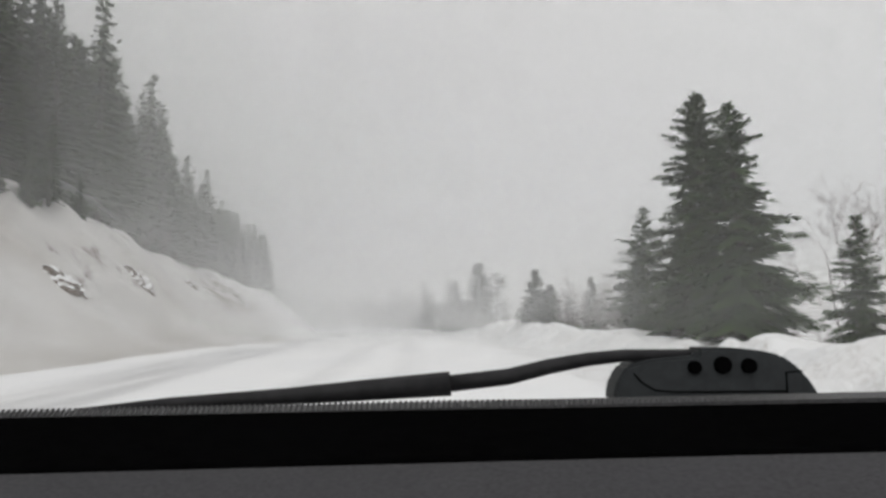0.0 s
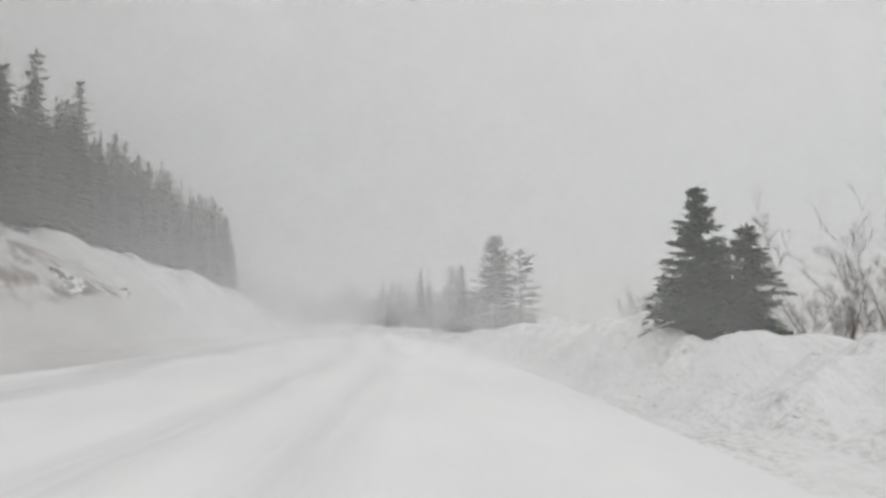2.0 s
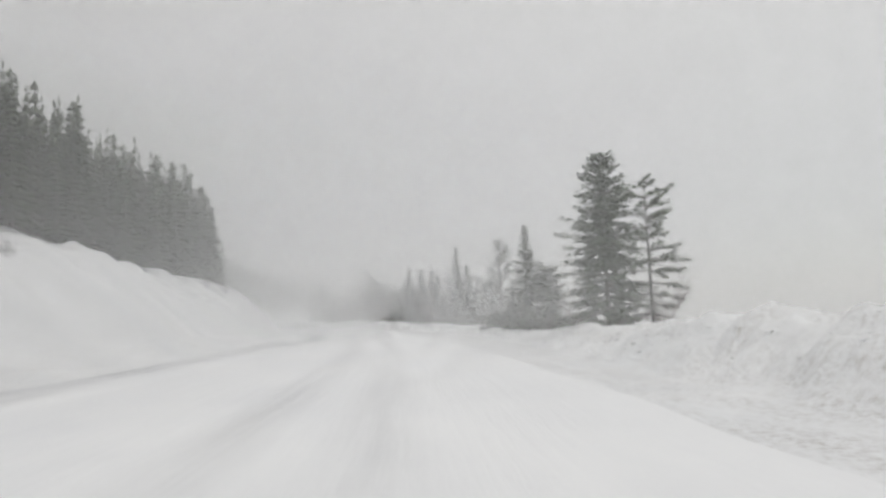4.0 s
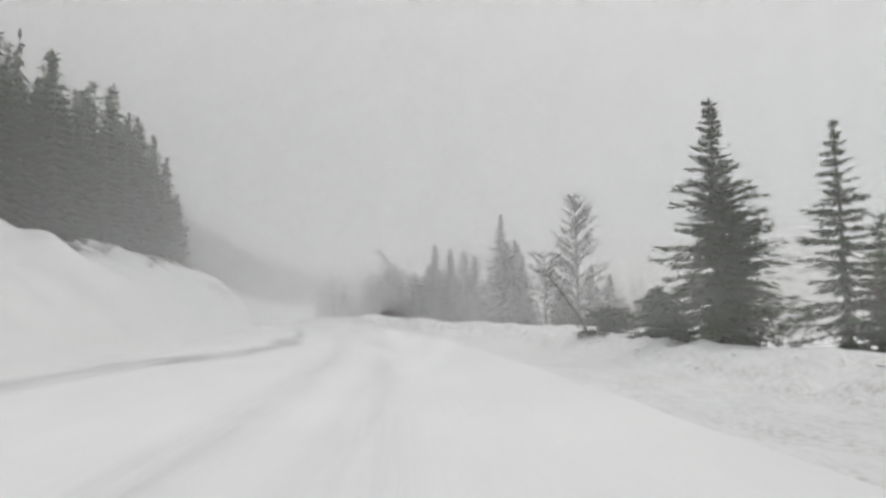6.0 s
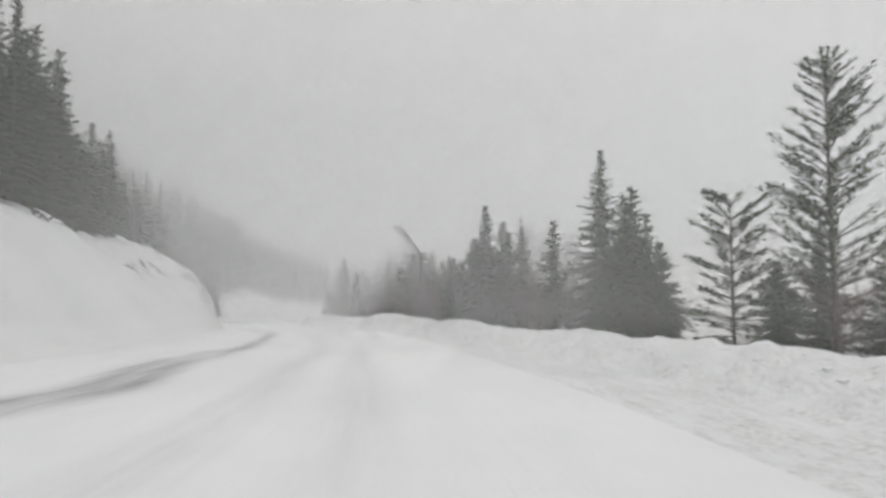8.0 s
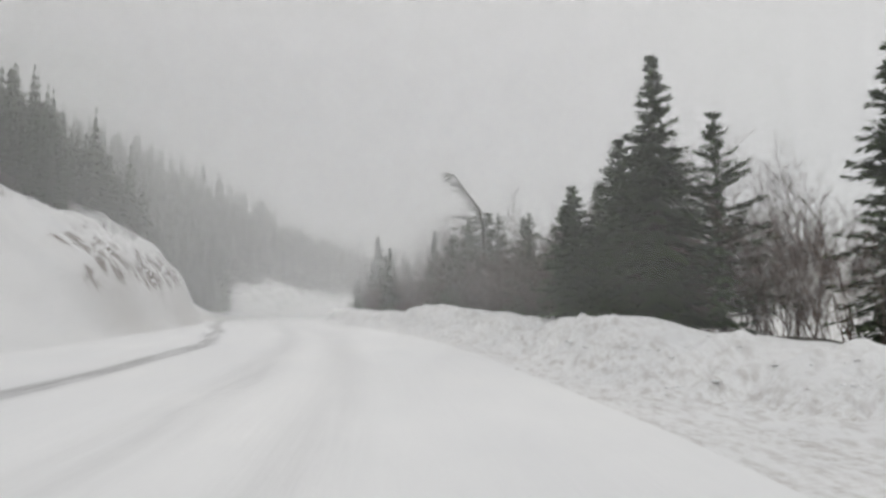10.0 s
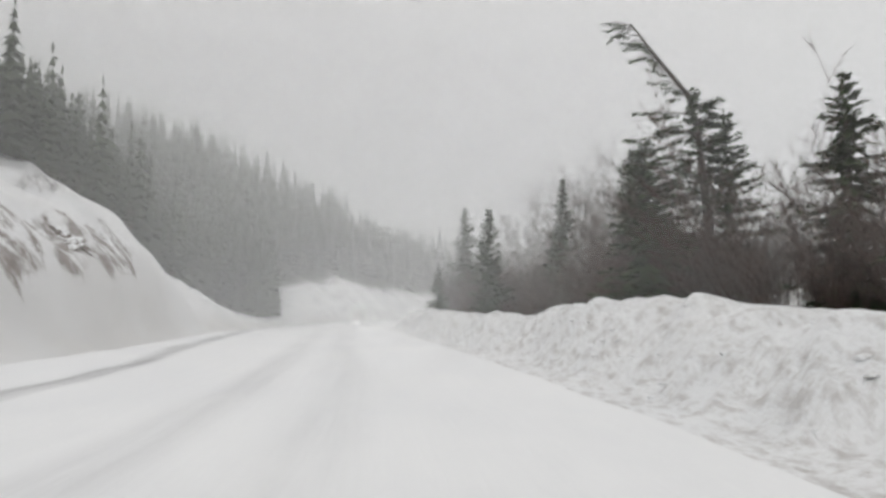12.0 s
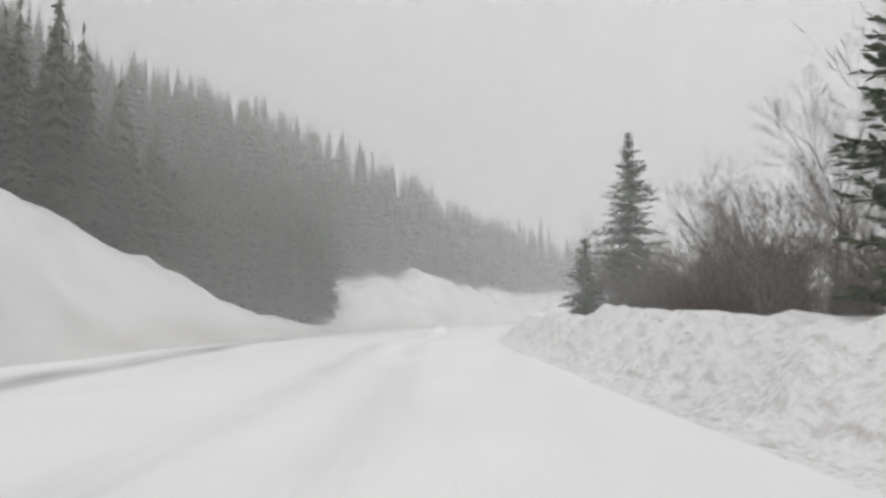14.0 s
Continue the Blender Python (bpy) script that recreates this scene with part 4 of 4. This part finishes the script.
# ---- the car, standing where the drive begins ----
RUBBER = simple("black_rubber", (0.012, 0.012, 0.013), (0.028, 0.028, 0.030), 60, 0.6, 0.2, 0.002, gloss=0.2)
COVER = simple("dark_grey_plastic", (0.026, 0.029, 0.031), (0.040, 0.044, 0.047), 90, 0.6, 0.2, 0.001, gloss=0.15)
PAD = simple("grained_grey_dashboard", (0.040, 0.040, 0.043), (0.070, 0.070, 0.074), 420, 0.9, 0.6, 0.001, gloss=0.1)
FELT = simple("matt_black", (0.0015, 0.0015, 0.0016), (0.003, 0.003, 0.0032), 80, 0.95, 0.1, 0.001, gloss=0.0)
PAINT = simple("dark_car_paint", (0.03, 0.032, 0.035), (0.04, 0.042, 0.046), 5, 0.35, 0.02, 0.001, 0.3)
DOTS = simple("grey_dot_print", (0.05, 0.05, 0.052), (0.10, 0.10, 0.105), 200, 0.5, 0.1, 0.001)
FRIT = simple("dotted_glass_edge", (0.01, 0.01, 0.01), (0.07, 0.07, 0.073), 500, 0.5, 0.2, 0.001)


def shell(name, profile, mat, bevel=0.0):
    """A solid from a side or front outline: rows of points joined between stations, closed at the ends."""
    bm = bmesh.new()
    rows = [[bm.verts.new(p) for p in row] for row in profile]
    for a, b in zip(rows, rows[1:]):
        for k in range(len(a)):
            bm.faces.new((a[k], a[(k + 1) % len(a)], b[(k + 1) % len(a)], b[k]))
    bm.faces.new(rows[0][::-1])
    bm.faces.new(rows[-1])
    bmesh.ops.recalc_face_normals(bm, faces=bm.faces)
    if bevel:
        bmesh.ops.bevel(bm, geom=list(bm.edges), offset=bevel, segments=2, affect="EDGES", clamp_overlap=True)
    me = bpy.data.meshes.new(name)
    bm.to_mesh(me)
    bm.free()
    me.materials.append(mat)
    return me


def tube_mesh(name, points, radii, mat, sides=10):
    g = Leafage(1)
    g.tube(points, radii, sides)
    verts = g.wv
    n = len(verts)
    faces = g.wf + [tuple(range(sides))[::-1], tuple(range(n - sides, n))]
    return mesh_of(name, verts, faces, mat, smooth_shade=True)


def build_car():
    car = tagged(new("car"), "dark car with a grey dashboard and parked windscreen wiper", "car")
    # everything below is laid out from the driver's eye level: x right, y ahead, z up, then set on the road
    eye_z = 1.12
    road_here = float(terrain(0.0, 0.0))
    body_rows = []
    for y, half, low, top in ((-1.6, 0.84, 0.30, 0.70), (-0.2, 0.88, 0.24, 0.72), (0.55, 0.88, 0.24, 0.80), (0.95, 0.86, 0.24, 0.80), (1.55, 0.80, 0.26, 0.70), (1.85, 0.66, 0.32, 0.56)):
        z0, z1 = road_here + low, road_here + top
        body_rows.append([(-half + 0.38, y, z0), (half + 0.18, y, z0), (half + 0.30, y, z0 + 0.18), (half + 0.26, y, z1 - 0.06), (half + 0.10, y, z1), (-half + 0.46, y, z1), (-half + 0.30, y, z1 - 0.06), (-half + 0.26, y, z0 + 0.18)])
    body_rows = [[(x - 0.28 - 0.30, y, z) for x, y, z in row] for row in body_rows]
    part("body", shell("body", body_rows, PAINT), car)

    def wheel(x, y):
        bm = bmesh.new()
        bmesh.ops.create_cone(bm, cap_ends=True, segments=28, radius1=0.32, radius2=0.32, depth=0.2)
        bmesh.ops.bevel(bm, geom=[e for e in bm.edges if e.is_boundary or abs(e.verts[0].co.z - e.verts[1].co.z) < 1e-4], offset=0.04, segments=3, affect="EDGES")
        bmesh.ops.rotate(bm, verts=bm.verts, matrix=Matrix.Rotation(math.pi / 2, 3, "Y"))
        me = bpy.data.meshes.new("tyre")
        bm.to_mesh(me)
        bm.free()
        me.materials.append(RUBBER)
        ob = part("wheel", me, car)
        ob.location = (x, y, road_here + 0.31)

    for x in (-1.08, 0.52):
        for y in (-1.1, 1.25):
            wheel(x, y)

    # dashboard pad, then the black trough below the glass, then the dotted edge of the glass
    def strip(name, y0, z0l, z0r, y1, z1l, z1r, thick, mat, label=""):
        rows = []
        for f in np.linspace(0, 1, 17):
            x = -0.95 + 1.5 * f
            bow = 0.010 * (2 * f - 1) ** 2
            a, b = z0l + (z0r - z0l) * f, z1l + (z1r - z1l) * f
            rows.append([(x, y0 - bow, eye_z + a), (x, y1 - bow, eye_z + b), (x, y1 - bow, eye_z + b - thick), (x, y0 - bow, eye_z + a - thick)])
        return part(name, shell(name, rows, mat), car, label)

    strip("dashboard_pad", 0.16, -0.085, -0.083, 0.34, -0.0735, -0.057, 0.04, PAD, "grained grey dashboard pad")
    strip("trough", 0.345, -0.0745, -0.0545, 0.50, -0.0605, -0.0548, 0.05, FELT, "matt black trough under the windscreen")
    strip("glass_edge", 0.502, -0.0655, -0.0505, 0.515, -0.0615, -0.0478, 0.012, FRIT, "dotted black edge of the windscreen glass")
    # wiper: blade, arm and the cover over its pivot
    wiper = part("wiper", tube_mesh("wiper", [(-0.27, 0.545, eye_z - 0.0600), (-0.203, 0.55, eye_z - 0.0548), (-0.113, 0.55, eye_z - 0.0508), (-0.053, 0.55, eye_z - 0.0470), (0.0106, 0.55, eye_z - 0.0431)], (0.003, 0.0045, 0.0065, 0.0082, 0.0095), RUBBER), car, "black wiper blade lying along the glass edge")
    part("arm", tube_mesh("arm", [(0.005, 0.55, eye_z - 0.0436), (0.0548, 0.55, eye_z - 0.0386), (0.0875, 0.552, eye_z - 0.0312), (0.1177, 0.554, eye_z - 0.0264), (0.1453, 0.556, eye_z - 0.0240), (0.205, 0.556, eye_z - 0.0238)], (0.0066, 0.0064, 0.0060, 0.0054, 0.0050, 0.0042), RUBBER), wiper)
    outline = [(0.134, -0.060), (0.1352, -0.0490), (0.138, -0.0416), (0.1454, -0.0315), (0.1637, -0.0266), (0.1996, -0.0242), (0.2009, -0.0186), (0.2282, -0.0190), (0.2480, -0.0210), (0.264, -0.0250), (0.2740, -0.0315), (0.2820, -0.0400), (0.2885, -0.0488), (0.294, -0.062)]
    rows = [[(x, 0.545, eye_z + z) for x, z in outline], [(x, 0.575, eye_z + z * 0.98) for x, z in outline]]
    part("pivot_cover", shell("pivot_cover", rows, COVER, 0.0025), wiper, "dark grey plastic cover with three holes")
    # solid black discs on the cover: the shade inside its three holes, as colour
    for x, z, r in ((0.1964, -0.0332, 0.0052), (0.2179, -0.0316, 0.0068), (0.2379, -0.0326, 0.0060)):
        bm = bmesh.new()
        bmesh.ops.create_cone(bm, cap_ends=True, segments=20, radius1=r, radius2=r * 0.9, depth=0.006)
        bmesh.ops.rotate(bm, verts=bm.verts, matrix=Matrix.Rotation(math.pi / 2, 3, "X"))
        me = bpy.data.meshes.new("hole_shade_disc")
        bm.to_mesh(me)
        bm.free()
        me.materials.append(FELT)
        hole = new("hole_shade_disc", me)
        hole.parent = wiper
        hole.location = (x, 0.5435, eye_z + z)
    # moulding seams of the cover
    for line in (((0.1500, -0.0370), (0.1560, -0.0440), (0.1660, -0.0500), (0.1800, -0.0515), (0.2660, -0.0520)), ((0.2665, -0.0560), (0.2665, -0.0380), (0.2790, -0.0370))):
        part("seam", tube_mesh("seam", [(x, 0.5446, eye_z + z) for x, z in line], [0.0007] * len(line), FELT, sides=6), wiper)
    # slanted ridges of the printed dots along the glass edge
    verts, faces = [], []
    for k in range(330):
        f = k / 330
        x = -0.72 + 1.25 * f
        top = -0.0500 - 0.0035 * max(0.0, (x - 0.05) / 0.27) - 0.002 * max(0.0, -x / 0.3)
        lean = 0.004 * min(1.0, max(0.2, -x / 0.25))
        n = len(verts)
        for dx, y, z in ((0, 0.5005, top - 0.0065), (0.0018, 0.5005, top - 0.0065), (0.0018 + lean, 0.5005, top - 0.0005), (lean, 0.5005, top - 0.0005)):
            verts += [(x + dx, y, eye_z + z), (x + dx, y + 0.0012, eye_z + z)]
        faces += [(n, n + 2, n + 4, n + 6), (n + 7, n + 5, n + 3, n + 1), (n, n + 1, n + 3, n + 2), (n + 2, n + 3, n + 5, n + 4), (n + 4, n + 5, n + 7, n + 6), (n + 6, n + 7, n + 1, n)]
    part("dot_band", mesh_of("dot_band", verts, faces, DOTS), car, "grey dot print along the windscreen edge")
    return car


build_car()


# ---- haze of blowing snow, added as sheets every 8 m ----
def veils():
    verts, faces, uvs, dens, lows = [], [], [], [], []
    across = np.array([-95, -60, -40, -28, -20, -14, -10, -7, -5, -3.5, -2.4, -1.3, -0.32, 0.32, 1.3, 2.4, 3.5, 5, 7, 10, 14, 20, 30, 45, 70])
    zs = np.array([0.0, 0.9, 1.55, 2.6, 3.5, 5, 8, 12, 18, 26, 40, 60])
    for k, s in enumerate(np.arange(6, 296, 8.0)):
        base = len(verts)
        us = across + float(np.interp(s, (0, 28, 57, 97, 124, 148, 170), (0, 0.3, -0.15, -0.09, 0.4, 0.23, 0.16)))
        x, y = spot(min(s, 200.0), us)
        ground = np.minimum(terrain(s, us) - 0.05, 60)
        if s > 200:
            x, y, ground = x - (s - 200) * math.sin(radians(23)), y + (s - 200) * math.cos(radians(23)), np.full(len(us), -1.0)
        d = 8.0 * float(np.interp(s, (0, 12, 23, 30, 42, 58, 75, 90, 110, 125, 150, 300), (0.0034, 0.0045, 0.0070, 0.0115, 0.0080, 0.0086, 0.0090, 0.0108, 0.0092, 0.0078, 0.0080, 0.0070)))
        side = 1 + (float(np.interp(s, (0, 42, 60, 74, 88, 125, 150), (1.3, 1.35, 1.2, 0.85, 0.6, 0.6, 1.0))) - 1) * np.interp(us, (-14, -6), (1, 0))
        low = float(np.interp(s, (0, 12, 22, 45, 100, 130), (1.2, 2.2, 3.2, 1.8, 1.2, 0.3)))
        for i in range(len(us)):
            for j in range(len(zs)):
                verts.append((x[i], y[i], ground[i] + zs[j]))
                uvs.append((across[i], zs[j]))
                dens.append(d * side[i])
                lows.append(low)
        m = len(zs)
        for i in range(len(us) - 1):
            for j in range(m - 1):
                if across[i] == -0.32 and zs[j] == 0.9 and s < 176:
                    continue
                a = base + i * m + j
                faces.append((a, a + m, a + m + 1, a + 1))
    me = mesh_of("snow_haze_sheets", verts, faces, VEIL, uvs)
    layer = me.attributes.new("thickness", "FLOAT", "POINT")
    layer.data.foreach_set("value", np.array(dens, np.float32))
    layer = me.attributes.new("ground_drift", "FLOAT", "POINT")
    layer.data.foreach_set("value", np.array(lows, np.float32))
    return new("snow_haze_sheets", me)


tagged(veils(), "translucent white sheets across the road standing in for snow haze", "blowing snow", kind="stuff")
